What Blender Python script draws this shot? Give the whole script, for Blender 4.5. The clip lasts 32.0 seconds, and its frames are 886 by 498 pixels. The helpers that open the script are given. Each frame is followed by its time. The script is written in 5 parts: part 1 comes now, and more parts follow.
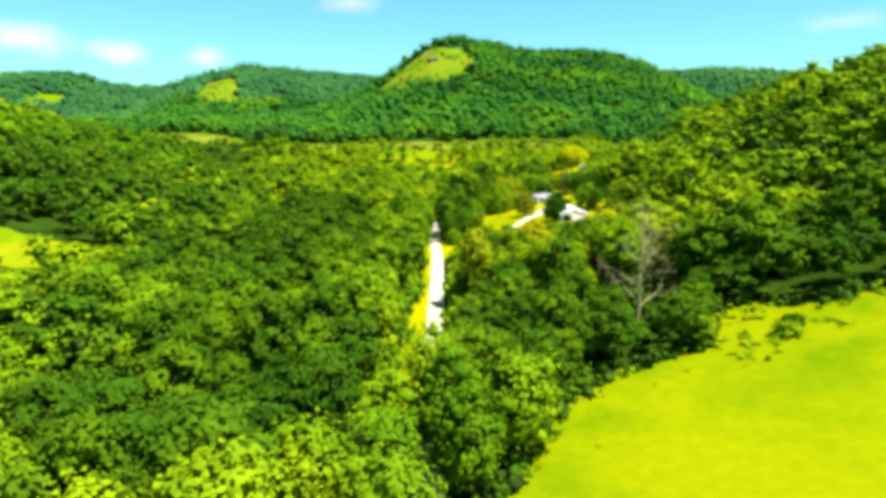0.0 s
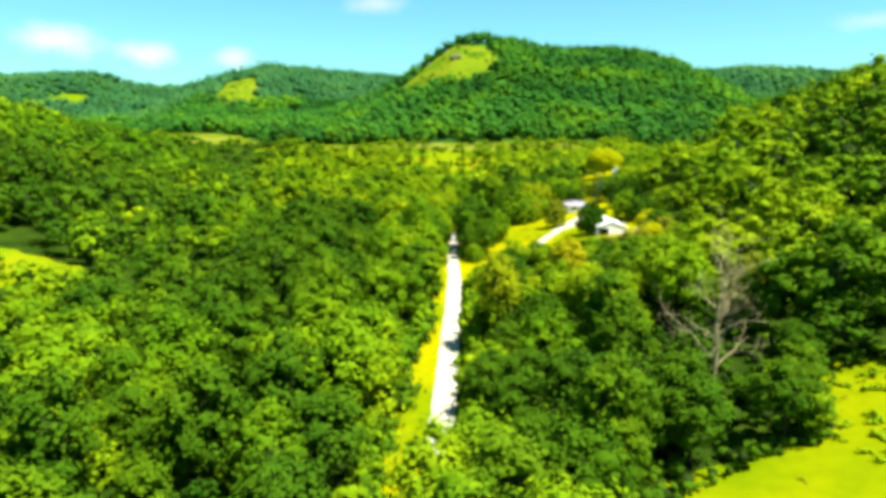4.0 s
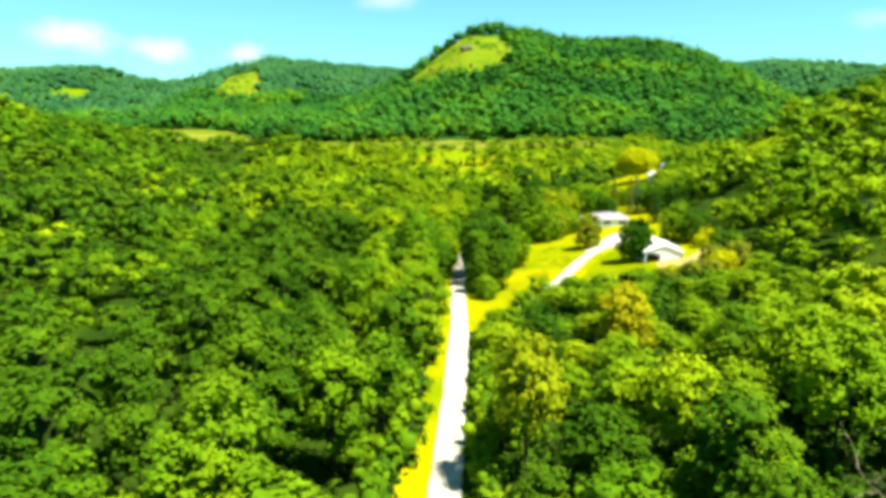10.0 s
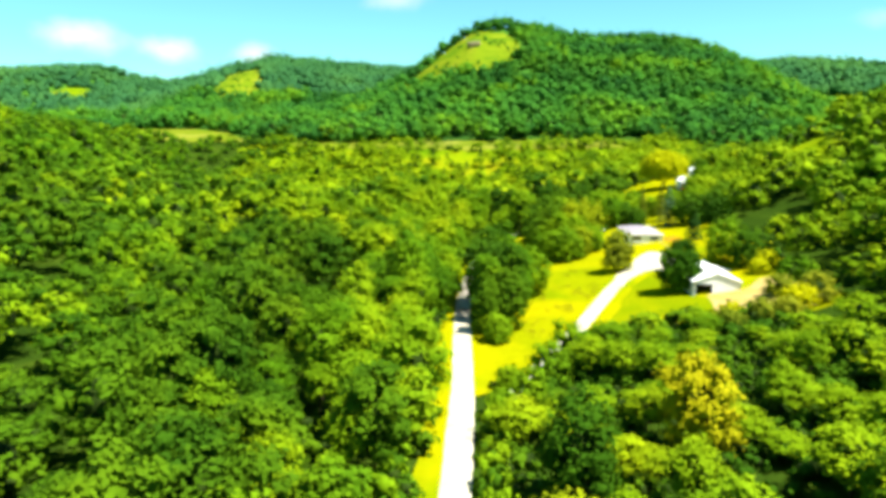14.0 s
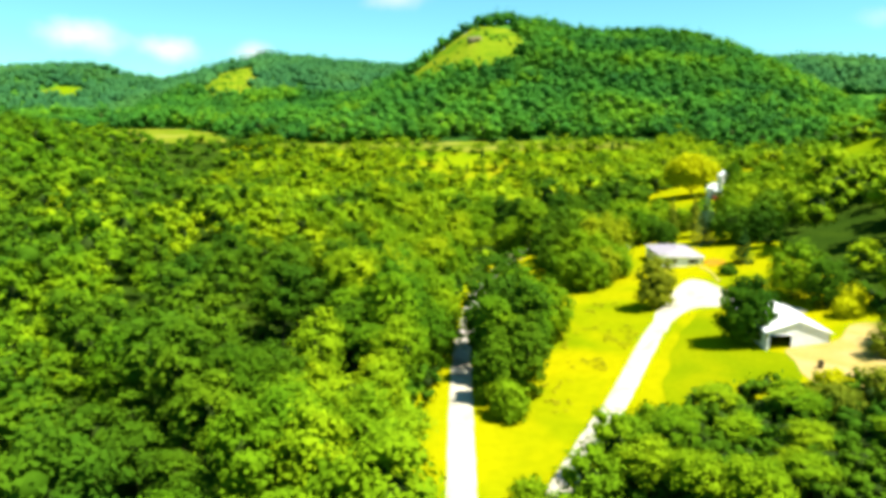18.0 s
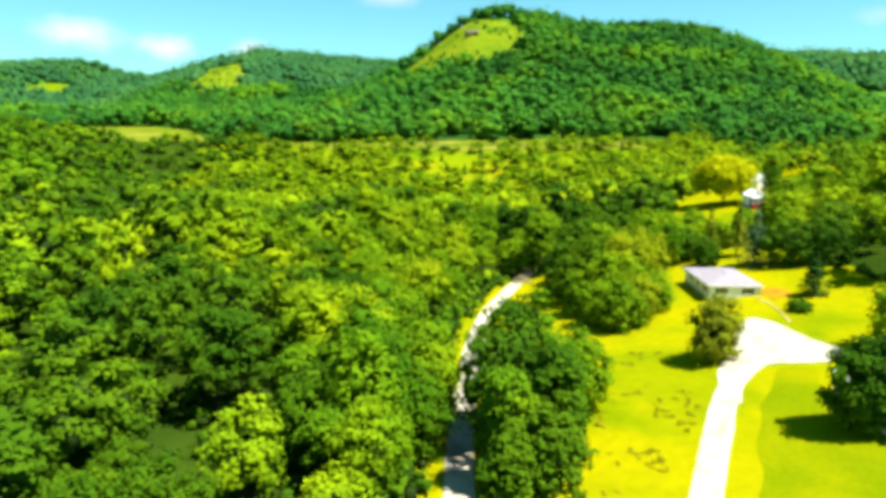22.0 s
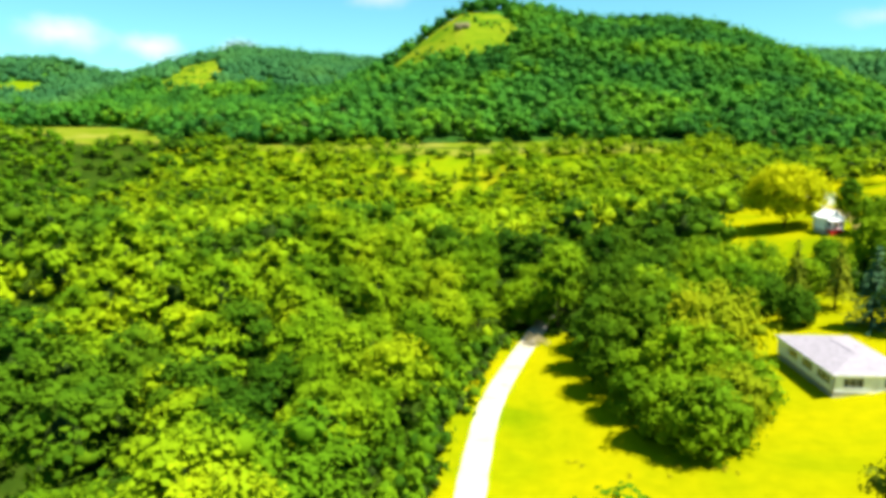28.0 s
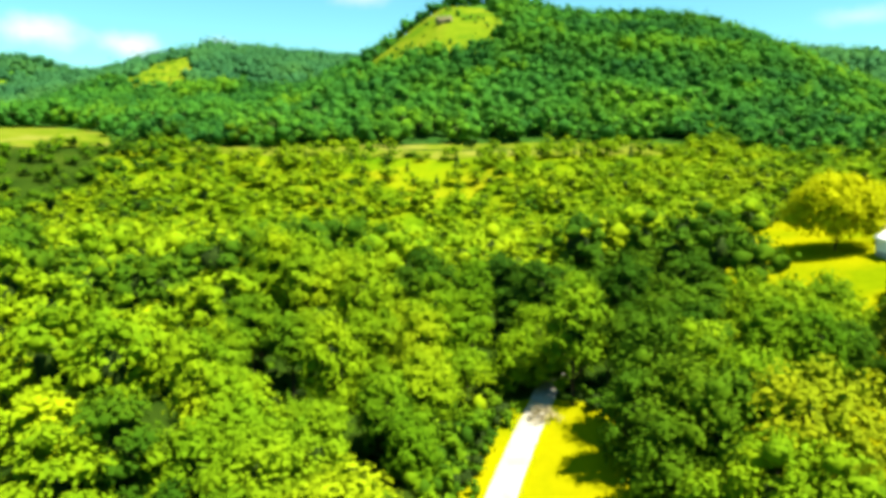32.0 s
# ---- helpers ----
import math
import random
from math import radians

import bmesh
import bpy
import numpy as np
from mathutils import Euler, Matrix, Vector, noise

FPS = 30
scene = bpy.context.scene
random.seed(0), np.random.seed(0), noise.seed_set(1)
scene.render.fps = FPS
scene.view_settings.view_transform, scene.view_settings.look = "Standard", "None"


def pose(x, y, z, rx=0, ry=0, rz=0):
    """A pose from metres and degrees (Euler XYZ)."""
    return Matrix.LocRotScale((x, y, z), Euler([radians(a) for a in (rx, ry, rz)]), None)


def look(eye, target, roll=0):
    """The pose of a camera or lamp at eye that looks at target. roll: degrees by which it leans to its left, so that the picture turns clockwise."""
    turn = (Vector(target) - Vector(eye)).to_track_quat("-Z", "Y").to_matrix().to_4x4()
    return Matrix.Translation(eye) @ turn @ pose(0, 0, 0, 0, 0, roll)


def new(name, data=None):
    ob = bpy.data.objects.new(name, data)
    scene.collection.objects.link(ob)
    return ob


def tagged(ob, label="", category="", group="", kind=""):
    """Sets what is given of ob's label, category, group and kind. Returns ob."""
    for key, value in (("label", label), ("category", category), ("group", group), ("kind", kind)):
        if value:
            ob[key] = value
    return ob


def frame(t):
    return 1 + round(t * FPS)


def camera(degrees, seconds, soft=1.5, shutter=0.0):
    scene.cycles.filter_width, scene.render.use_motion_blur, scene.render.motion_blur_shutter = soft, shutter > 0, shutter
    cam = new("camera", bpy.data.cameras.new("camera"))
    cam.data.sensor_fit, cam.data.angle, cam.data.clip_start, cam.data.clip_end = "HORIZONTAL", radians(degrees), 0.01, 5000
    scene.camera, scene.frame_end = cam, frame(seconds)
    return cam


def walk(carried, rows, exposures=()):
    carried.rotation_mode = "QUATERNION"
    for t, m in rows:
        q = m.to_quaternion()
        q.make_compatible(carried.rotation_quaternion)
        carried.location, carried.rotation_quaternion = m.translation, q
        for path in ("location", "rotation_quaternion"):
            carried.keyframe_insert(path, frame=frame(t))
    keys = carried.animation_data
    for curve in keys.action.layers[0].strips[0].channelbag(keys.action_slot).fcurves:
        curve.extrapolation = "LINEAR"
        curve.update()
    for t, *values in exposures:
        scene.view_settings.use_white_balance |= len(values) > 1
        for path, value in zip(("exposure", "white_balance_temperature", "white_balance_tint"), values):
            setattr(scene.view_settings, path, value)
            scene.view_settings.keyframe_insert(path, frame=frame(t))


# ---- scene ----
cam = camera(66.6, 32.0, soft=4.5)
METRES, EYE, TILT, LEAN, TURN = 300.0, 46.5, -10.0, 0.0, 0.0
ROWS = [
    (0.0, 0.0, 0.0, 0.0, 0.0, 0.0, -0.0),
    (0.5, 0.0008, 0.014, 0.0026, 0.31, 0.01, -0.07),
    (1.0, 0.0016, 0.0278, 0.0053, 0.54, 0.03, -0.11),
    (1.5, 0.0024, 0.0425, 0.008, 0.88, 0.02, -0.19),
    (2.0, 0.003, 0.0563, 0.0105, 1.37, 0.03, -0.28),
    (2.5, 0.0038, 0.0698, 0.0131, 1.88, 0.03, -0.36),
    (3.0, 0.0045, 0.0838, 0.0156, 2.03, 0.03, -0.39),
    (3.5, 0.0049, 0.098, 0.0181, 2.0, 0.03, -0.41),
    (5.5, 0.0064, 0.1579, 0.0279, 1.9, -0.1, -0.44),
    (6.0, 0.0066, 0.1732, 0.0301, 1.95, -0.15, -0.48),
    (6.5, 0.0064, 0.1889, 0.0328, 2.02, -0.21, -0.53),
    (7.0, 0.0062, 0.2045, 0.0356, 2.18, -0.24, -0.55),
    (7.5, 0.0063, 0.2203, 0.0385, 2.33, -0.25, -0.58),
    (8.0, 0.0064, 0.2362, 0.0414, 2.34, -0.26, -0.58),
    (8.5, 0.0063, 0.2532, 0.0448, 2.44, -0.27, -0.62),
    (9.0, 0.0063, 0.2692, 0.0478, 2.74, -0.28, -0.67),
    (9.5, 0.0061, 0.2851, 0.0508, 2.85, -0.28, -0.71),
    (10.0, 0.0059, 0.3008, 0.0537, 2.87, -0.29, -0.72),
    (10.5, 0.0058, 0.3165, 0.0566, 3.15, -0.3, -0.78),
    (11.0, 0.0056, 0.3307, 0.0591, 3.3, -0.3, -0.82),
    (11.5, 0.0055, 0.3469, 0.0619, 3.35, -0.3, -0.84),
    (12.0, 0.0053, 0.3624, 0.0645, 3.42, -0.31, -0.86),
    (12.5, 0.0051, 0.3781, 0.0673, 3.44, -0.31, -0.87),
    (13.0, 0.0049, 0.3938, 0.07, 3.44, -0.32, -0.86),
    (13.5, 0.0046, 0.4095, 0.0729, 3.43, -0.32, -0.86),
    (14.0, 0.0043, 0.4254, 0.0759, 3.44, -0.32, -0.85),
    (14.5, 0.004, 0.4415, 0.079, 3.57, -0.34, -0.88),
    (16.5, 0.0024, 0.5074, 0.0914, 3.5, -0.34, -0.86),
    (17.0, 0.0018, 0.5226, 0.0939, 3.49, -0.35, -0.86),
    (17.5, 0.0012, 0.5388, 0.0967, 3.48, -0.37, -0.83),
    (18.0, 0.0007, 0.5548, 0.0994, 3.46, -0.38, -0.84),
    (18.5, -0.0, 0.571, 0.1019, 3.44, -0.41, -0.83),
    (19.0, -0.0009, 0.5874, 0.1046, 3.42, -0.44, -0.82),
    (19.5, -0.0015, 0.6032, 0.1072, 3.41, -0.46, -0.83),
    (20.0, -0.0024, 0.6192, 0.1096, 3.39, -0.46, -0.82),
    (20.5, -0.0029, 0.6348, 0.1121, 3.38, -0.47, -0.83),
    (21.0, -0.0033, 0.6504, 0.1147, 3.37, -0.49, -0.83),
    (21.5, -0.0036, 0.666, 0.1173, 3.28, -0.49, -0.84),
    (22.0, -0.0042, 0.6816, 0.12, 3.22, -0.51, -0.82),
    (22.5, -0.0047, 0.6967, 0.1231, 3.18, -0.51, -0.84),
    (23.0, -0.0048, 0.7121, 0.1262, 3.13, -0.49, -0.85),
    (23.5, -0.0051, 0.7265, 0.1288, 3.05, -0.47, -0.86),
    (24.0, -0.0056, 0.7427, 0.1318, 2.86, -0.46, -0.85),
    (24.5, -0.0062, 0.7576, 0.1345, 2.67, -0.47, -0.8),
    (25.0, -0.007, 0.7727, 0.1372, 2.53, -0.46, -0.77),
    (25.5, -0.0077, 0.7877, 0.1399, 2.47, -0.44, -0.76),
    (27.5, -0.0098, 0.8483, 0.1495, 2.35, -0.46, -0.76),
    (28.0, -0.0103, 0.8637, 0.1522, 2.3, -0.46, -0.73),
    (28.5, -0.0105, 0.8791, 0.1551, 2.22, -0.47, -0.73),
    (29.0, -0.0107, 0.8934, 0.1579, 2.12, -0.48, -0.68),
    (29.5, -0.0108, 0.9086, 0.1608, 1.95, -0.49, -0.66),
    (30.0, -0.0111, 0.9237, 0.1637, 1.74, -0.5, -0.6),
    (30.5, -0.0113, 0.9396, 0.1667, 1.52, -0.5, -0.57),
    (31.0, -0.0117, 0.9546, 0.1695, 1.3, -0.48, -0.53),
    (31.5, -0.012, 0.9693, 0.1724, 1.05, -0.5, -0.49),
    (32.0, -0.012, 0.984, 0.1751, 0.87, -0.52, -0.42),
]
walk(cam, [(t, pose(0, 0, EYE, TILT, LEAN, TURN) @ pose(METRES * x, METRES * y, METRES * z, 90 + pitch, roll, yaw)) for t, x, y, z, yaw, pitch, roll in ROWS],
     exposures=[(0.0, 1.53), (3.0, 1.54), (8.0, 1.65), (14.0, 1.67), (20.0, 1.55), (23.0, 1.52), (28.0, 1.52), (30.0, 1.62), (32.0, 1.62)])

# ---- world, sun ----
SUN_EL, SUN_AZ = radians(64), radians(-26)        # azimuth from +x towards +y
world = bpy.data.worlds.new("sky")
scene.world = world
world.use_nodes = True
wn, wl = world.node_tree.nodes, world.node_tree.links
wn.clear()
w_out, w_bg = wn.new("ShaderNodeOutputWorld"), wn.new("ShaderNodeBackground")
w_sky = wn.new("ShaderNodeTexSky")
w_sky.sky_type = "NISHITA"
w_sky.sun_disc = False
w_sky.sun_elevation, w_sky.sun_rotation = SUN_EL, radians(90) - SUN_AZ
w_sky.air_density, w_sky.dust_density, w_sky.ozone_density = 1.0, 0.3, 1.5
w_bg.inputs["Strength"].default_value = 0.072


def wmix(a, b, fac, kind="MIX"):
    m = wn.new("ShaderNodeMix")
    m.data_type, m.blend_type = "RGBA", kind
    for sock, v in ((m.inputs[0], fac), (m.inputs[6], a), (m.inputs[7], b)):
        if hasattr(v, "is_output"):
            wl.new(v, sock)
        else:
            sock.default_value = v
    return m.outputs[2]


w_dir = wn.new("ShaderNodeTexCoord").outputs["Generated"]
w_col = wmix(w_sky.outputs["Color"], (0.46, 0.91, 0.86, 1), 1.0, "MULTIPLY")
w_noise = wn.new("ShaderNodeTexNoise")
w_noise.inputs["Scale"].default_value, w_noise.inputs["Detail"].default_value = 26.0, 5.0
wl.new(w_dir, w_noise.inputs["Vector"])
# small fair-weather clouds: direction, half width, half height, strength
for cx, cy, cz, hw, hh, amount in ((-0.507, 0.856, 0.109, 0.044, 0.019, 1.0), (-0.420, 0.902, 0.099, 0.037, 0.015, 0.95),
                                   (-0.322, 0.942, 0.097, 0.026, 0.013, 0.75), (-0.127, 0.977, 0.173, 0.04, 0.012, 0.5),
                                   (0.49, 0.86, 0.131, 0.05, 0.012, 0.4), (0.70, 0.70, 0.14, 0.06, 0.02, 0.6), (-0.75, 0.65, 0.13, 0.07, 0.02, 0.7)):
    sub, div, ln = wn.new("ShaderNodeVectorMath"), wn.new("ShaderNodeVectorMath"), wn.new("ShaderNodeVectorMath")
    sub.operation, div.operation, ln.operation = "SUBTRACT", "DIVIDE", "LENGTH"
    wl.new(w_dir, sub.inputs[0])
    sub.inputs[1].default_value = (cx, cy, cz)
    wl.new(sub.outputs[0], div.inputs[0])
    div.inputs[1].default_value = (hw, hw, hh)
    wl.new(div.outputs[0], ln.inputs[0])
    add = wn.new("ShaderNodeMath")
    add.operation = "MULTIPLY_ADD"
    wl.new(w_noise.outputs["Fac"], add.inputs[0])
    add.inputs[1].default_value = -1.6
    wl.new(ln.outputs["Value"], add.inputs[2])
    ramp = wn.new("ShaderNodeMapRange")
    ramp.interpolation_type = "SMOOTHSTEP"
    for key, v in (("From Min", 0.7), ("From Max", -1.1), ("To Min", 0.0), ("To Max", amount)):
        ramp.inputs[key].default_value = v
    wl.new(add.outputs[0], ramp.inputs["Value"])
    w_col = wmix(w_col, (5.6, 5.5, 5.5, 1), ramp.outputs[0])
wl.new(w_col, w_bg.inputs["Color"])
wl.new(w_bg.outputs[0], w_out.inputs[0])

sun = new("sun", bpy.data.lights.new("sun", "SUN"))
sun.data.energy, sun.data.angle, sun.data.color = 5.0, radians(0.53), (1.0, 0.95, 0.85)
sun_way = Vector((math.cos(SUN_EL) * math.cos(SUN_AZ), math.cos(SUN_EL) * math.sin(SUN_AZ), math.sin(SUN_EL)))
sun.matrix_world = look(sun_way * 300, (0, 0, 0))


# ---- materials ----
def material(name, rough=0.8, metal=0.0, spec=0.3):
    m = bpy.data.materials.new(name)
    m.use_nodes = True
    b = m.node_tree.nodes["Principled BSDF"]
    b.inputs["Roughness"].default_value, b.inputs["Metallic"].default_value = rough, metal
    b.inputs["Specular IOR Level"].default_value = spec
    return m, m.node_tree.nodes, m.node_tree.links, b


def noise_tex(n, l, scale, detail=4.0, where="Position", distort=0.0):
    tex = n.new("ShaderNodeTexNoise")
    tex.inputs["Scale"].default_value, tex.inputs["Detail"].default_value, tex.inputs["Distortion"].default_value = scale, detail, distort
    src = n.new("ShaderNodeNewGeometry").outputs["Position"] if where == "Position" else n.new("ShaderNodeTexCoord").outputs[where]
    l.new(src, tex.inputs["Vector"])
    return tex.outputs["Fac"]


def ramp_of(n, l, fac, stops):
    r = n.new("ShaderNodeValToRGB")
    e = r.color_ramp.elements
    while len(e) < len(stops):
        e.new(0.5)
    for el, (p, c) in zip(e, stops):
        el.position, el.color = p, (*c, 1)
    l.new(fac, r.inputs[0])
    return r.outputs[0]


def mixed(n, l, a, b, fac, kind="MIX"):
    m = n.new("ShaderNodeMix")
    m.data_type, m.blend_type = "RGBA", kind
    for sock, v in ((m.inputs[0], fac), (m.inputs[6], a), (m.inputs[7], b)):
        if hasattr(v, "is_output"):
            l.new(v, sock)
        else:
            sock.default_value = v if not isinstance(v, tuple) or len(v) == 4 else (*v, 1)
    return m.outputs[2]


def bump(n, l, b, fac, strength, distance):
    k = n.new("ShaderNodeBump")
    k.inputs["Strength"].default_value, k.inputs["Distance"].default_value = strength, distance
    l.new(fac, k.inputs["Height"])
    l.new(k.outputs[0], b.inputs["Normal"])


def leaf_material(name, dark, mid, light, patch=0.05, through_leaf=0.07, vary=1.0, cells=0.1):
    """Foliage: hue drifts from tree to tree, and from leaf to leaf."""
    m, n, l, b = material(name, 0.8, 0.0, 0.02)

    def spread(lo, hi):
        lo, hi = (tuple(1 + (c - 1) * vary for c in v) for v in (lo, hi))
        return ((0.0, lo), (0.5, (1.0, 1.0, 1.0)), (1.0, hi))
    geo = n.new("ShaderNodeNewGeometry")
    big = ramp_of(n, l, noise_tex(n, l, patch, 2.0), ((0.3, dark), (0.5, mid), (0.68, light)))
    info = n.new("ShaderNodeObjectInfo")
    tree = ramp_of(n, l, info.outputs["Random"], spread((0.72, 0.82, 0.8), (1.22, 1.14, 0.95)))
    col = mixed(n, l, big, tree, 1.0, "MULTIPLY")
    flat = n.new("ShaderNodeVectorMath")
    flat.operation = "MULTIPLY"
    l.new(geo.outputs["Position"], flat.inputs[0])
    flat.inputs[1].default_value = (1.0, 1.0, 0.25)
    cell = n.new("ShaderNodeTexVoronoi")
    cell.inputs["Scale"].default_value = cells
    l.new(flat.outputs[0], cell.inputs["Vector"])
    part_of = n.new("ShaderNodeSeparateColor")
    l.new(cell.outputs["Color"], part_of.inputs[0])
    crown = ramp_of(n, l, part_of.outputs[0], spread((0.76, 0.85, 0.85), (1.22, 1.13, 0.9)))
    col = mixed(n, l, col, crown, 1.0, "MULTIPLY")
    leaf = ramp_of(n, l, geo.outputs["Random Per Island"], spread((0.9, 0.92, 0.92), (1.1, 1.08, 1.0)))
    col = mixed(n, l, col, leaf, 1.0, "MULTIPLY")
    l.new(col, b.inputs["Base Color"])
    tr = n.new("ShaderNodeBsdfTranslucent")
    l.new(col, tr.inputs["Color"])
    mx = n.new("ShaderNodeMixShader")
    mx.inputs[0].default_value = through_leaf
    l.new(b.outputs[0], mx.inputs[1])
    l.new(tr.outputs[0], mx.inputs[2])
    l.new(mx.outputs[0], n["Material Output"].inputs["Surface"])
    return m


LEAF = leaf_material("broadleaf foliage", (0.052, 0.121, 0.003), (0.103, 0.19, 0.003), (0.17, 0.252, 0.003))
LEAF_FRESH = leaf_material("fresh green foliage", (0.042, 0.108, 0.003), (0.074, 0.158, 0.003), (0.12, 0.205, 0.003))
# for dark trees, and for stands whose shade is painted into the leaves
LEAF_DARK = leaf_material("dark foliage", (0.021, 0.063, 0.003), (0.038, 0.092, 0.003), (0.064, 0.126, 0.003))
LEAF_SCRUB = leaf_material("light scrub foliage", (0.1, 0.193, 0.003), (0.148, 0.235, 0.003), (0.2, 0.268, 0.003), vary=0.7)
LEAF_GOLD = leaf_material("yellow-green foliage", (0.37, 0.40, 0.002), (0.41, 0.43, 0.002), (0.45, 0.455, 0.002), vary=0.15, through_leaf=0.4)
LEAF_AMBER = leaf_material("amber-yellow foliage", (0.2, 0.2, 0.003), (0.25, 0.24, 0.003), (0.3, 0.275, 0.003), vary=0.4)
LEAF_LIME = leaf_material("lime-green foliage", (0.135, 0.182, 0.003), (0.17, 0.212, 0.003), (0.21, 0.238, 0.003), vary=0.4)
LEAF_OLIVE = leaf_material("olive foliage", (0.1, 0.13, 0.006), (0.13, 0.16, 0.007), (0.17, 0.19, 0.008), vary=0.5)
LEAF_WEED = leaf_material("dry olive weeds", (0.16, 0.17, 0.004), (0.2, 0.19, 0.004), (0.24, 0.21, 0.005), vary=0.5)
LEAF_SPRUCE = leaf_material("blue spruce needles", (0.035, 0.085, 0.04), (0.05, 0.11, 0.05), (0.07, 0.13, 0.06), 0.2, 0.1, 0.5)
LEAF_CEDAR = leaf_material("dark cedar needles", (0.02, 0.06, 0.01), (0.03, 0.08, 0.01), (0.045, 0.1, 0.01), 0.2, 0.1, 0.5)
# far leaves lean to blue-green: distance haze is put into their colour
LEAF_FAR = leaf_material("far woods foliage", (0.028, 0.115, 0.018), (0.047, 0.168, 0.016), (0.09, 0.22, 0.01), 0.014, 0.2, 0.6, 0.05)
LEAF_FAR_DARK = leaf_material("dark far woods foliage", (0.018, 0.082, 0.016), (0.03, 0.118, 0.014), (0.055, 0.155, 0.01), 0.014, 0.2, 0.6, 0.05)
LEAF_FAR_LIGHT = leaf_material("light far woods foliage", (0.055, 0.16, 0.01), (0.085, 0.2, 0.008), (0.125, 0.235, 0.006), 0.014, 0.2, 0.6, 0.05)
LEAF_DISTANT = leaf_material("distant woods foliage, tinted for haze", (0.028, 0.105, 0.035), (0.04, 0.135, 0.04), (0.062, 0.17, 0.035), 0.008, 0.2, 0.4, 0.035)


def ground_material(name, stops, scale, fine, rough=0.95, bump_d=0.1):
    m, n, l, b = material(name, rough, 0.0, 0.0)
    a = ramp_of(n, l, noise_tex(n, l, scale, 6.0, distort=0.6), stops)
    f = noise_tex(n, l, fine, 5.0)
    g = ramp_of(n, l, f, ((0.25, (0.86, 0.9, 0.85)), (0.75, (1.1, 1.08, 1.0))))
    l.new(mixed(n, l, a, g, 1.0, "MULTIPLY"), b.inputs["Base Color"])
    bump(n, l, b, f, 0.6, bump_d)
    return m


# near-black ground: the shade of the tree gaps is put into its colour
FLOOR = ground_material("forest floor darkened for shade", ((0.3, (0.012, 0.03, 0.003)), (0.55, (0.024, 0.048, 0.004)), (0.75, (0.04, 0.066, 0.005))), 0.06, 0.9)
def grown_over(mat, south, north):
    """Green brush takes over the woodland floor on the hills to the north."""
    n, l = mat.node_tree.nodes, mat.node_tree.links
    b = n["Principled BSDF"]
    xyz = n.new("ShaderNodeSeparateXYZ")
    l.new(n.new("ShaderNodeNewGeometry").outputs["Position"], xyz.inputs[0])
    far = n.new("ShaderNodeMapRange")
    far.inputs["From Min"].default_value, far.inputs["From Max"].default_value = south, north
    l.new(xyz.outputs["Y"], far.inputs["Value"])
    brush = ramp_of(n, l, noise_tex(n, l, 0.02, 4.0), ((0.35, (0.024, 0.09, 0.014)), (0.65, (0.05, 0.145, 0.012))))
    l.new(mixed(n, l, b.inputs["Base Color"].links[0].from_socket, brush, far.outputs[0]), b.inputs["Base Color"])


grown_over(FLOOR, 690, 760)
MEADOW = ground_material("sunlit meadow grass", ((0.34, (0.13, 0.175, 0.001)), (0.47, (0.205, 0.216, 0.001)), (0.62, (0.248, 0.234, 0.001))), 0.04, 0.5)
HAYMEADOW = ground_material("lush hay meadow grass", ((0.34, (0.085, 0.15, 0.001)), (0.47, (0.14, 0.182, 0.001)), (0.62, (0.18, 0.205, 0.001))), 0.04, 0.5)
LAWN = ground_material("mown lawn", ((0.3, (0.1, 0.15, 0.001)), (0.55, (0.15, 0.18, 0.001)), (0.75, (0.205, 0.208, 0.001))), 0.07, 1.2)
PASTURE = ground_material("hill pasture grass", ((0.33, (0.09, 0.16, 0.002)), (0.5, (0.15, 0.195, 0.002)), (0.66, (0.21, 0.21, 0.004))), 0.02, 0.2)
SCRUBGRASS = ground_material("rough slope grass", ((0.33, (0.07, 0.14, 0.002)), (0.5, (0.11, 0.17, 0.002)), (0.66, (0.16, 0.195, 0.003))), 0.03, 0.2)
HILLGRASS = ground_material("coarse hillside grass", ((0.33, (0.07, 0.135, 0.006)), (0.5, (0.115, 0.165, 0.006)), (0.66, (0.17, 0.19, 0.012))), 0.03, 0.25)
DIRT = ground_material("bare sandy dirt", ((0.3, (0.2, 0.19, 0.02)), (0.55, (0.34, 0.25, 0.09)), (0.75, (0.38, 0.29, 0.13))), 0.12, 1.5)
RUST_SOIL = ground_material("rust-orange bed of flowers and soil", ((0.3, (0.2, 0.16, 0.005)), (0.5, (0.33, 0.17, 0.01)), (0.75, (0.4, 0.22, 0.02))), 0.5, 3.0)
GRAVEL = ground_material("pale limestone gravel", ((0.3, (0.31, 0.28, 0.22)), (0.55, (0.42, 0.39, 0.32)), (0.75, (0.49, 0.455, 0.38))), 0.25, 6.0, bump_d=0.03)
HAY = ground_material("dry hay field grass", ((0.33, (0.09, 0.135, 0.006)), (0.5, (0.128, 0.155, 0.01)), (0.66, (0.175, 0.175, 0.028))), 0.03, 0.3)
ROCK = ground_material("weathered limestone", ((0.3, (0.12, 0.11, 0.05)), (0.55, (0.19, 0.17, 0.09)), (0.75, (0.27, 0.24, 0.14))), 0.3, 2.0)


def bark_material(name, a, b_, scale):
    m, n, l, b = material(name, 0.9, 0.0, 0.1)
    f = noise_tex(n, l, scale, 6.0, distort=1.0)
    l.new(ramp_of(n, l, f, ((0.3, a), (0.7, b_))), b.inputs["Base Color"])
    bump(n, l, b, f, 0.7, 0.05)
    return m


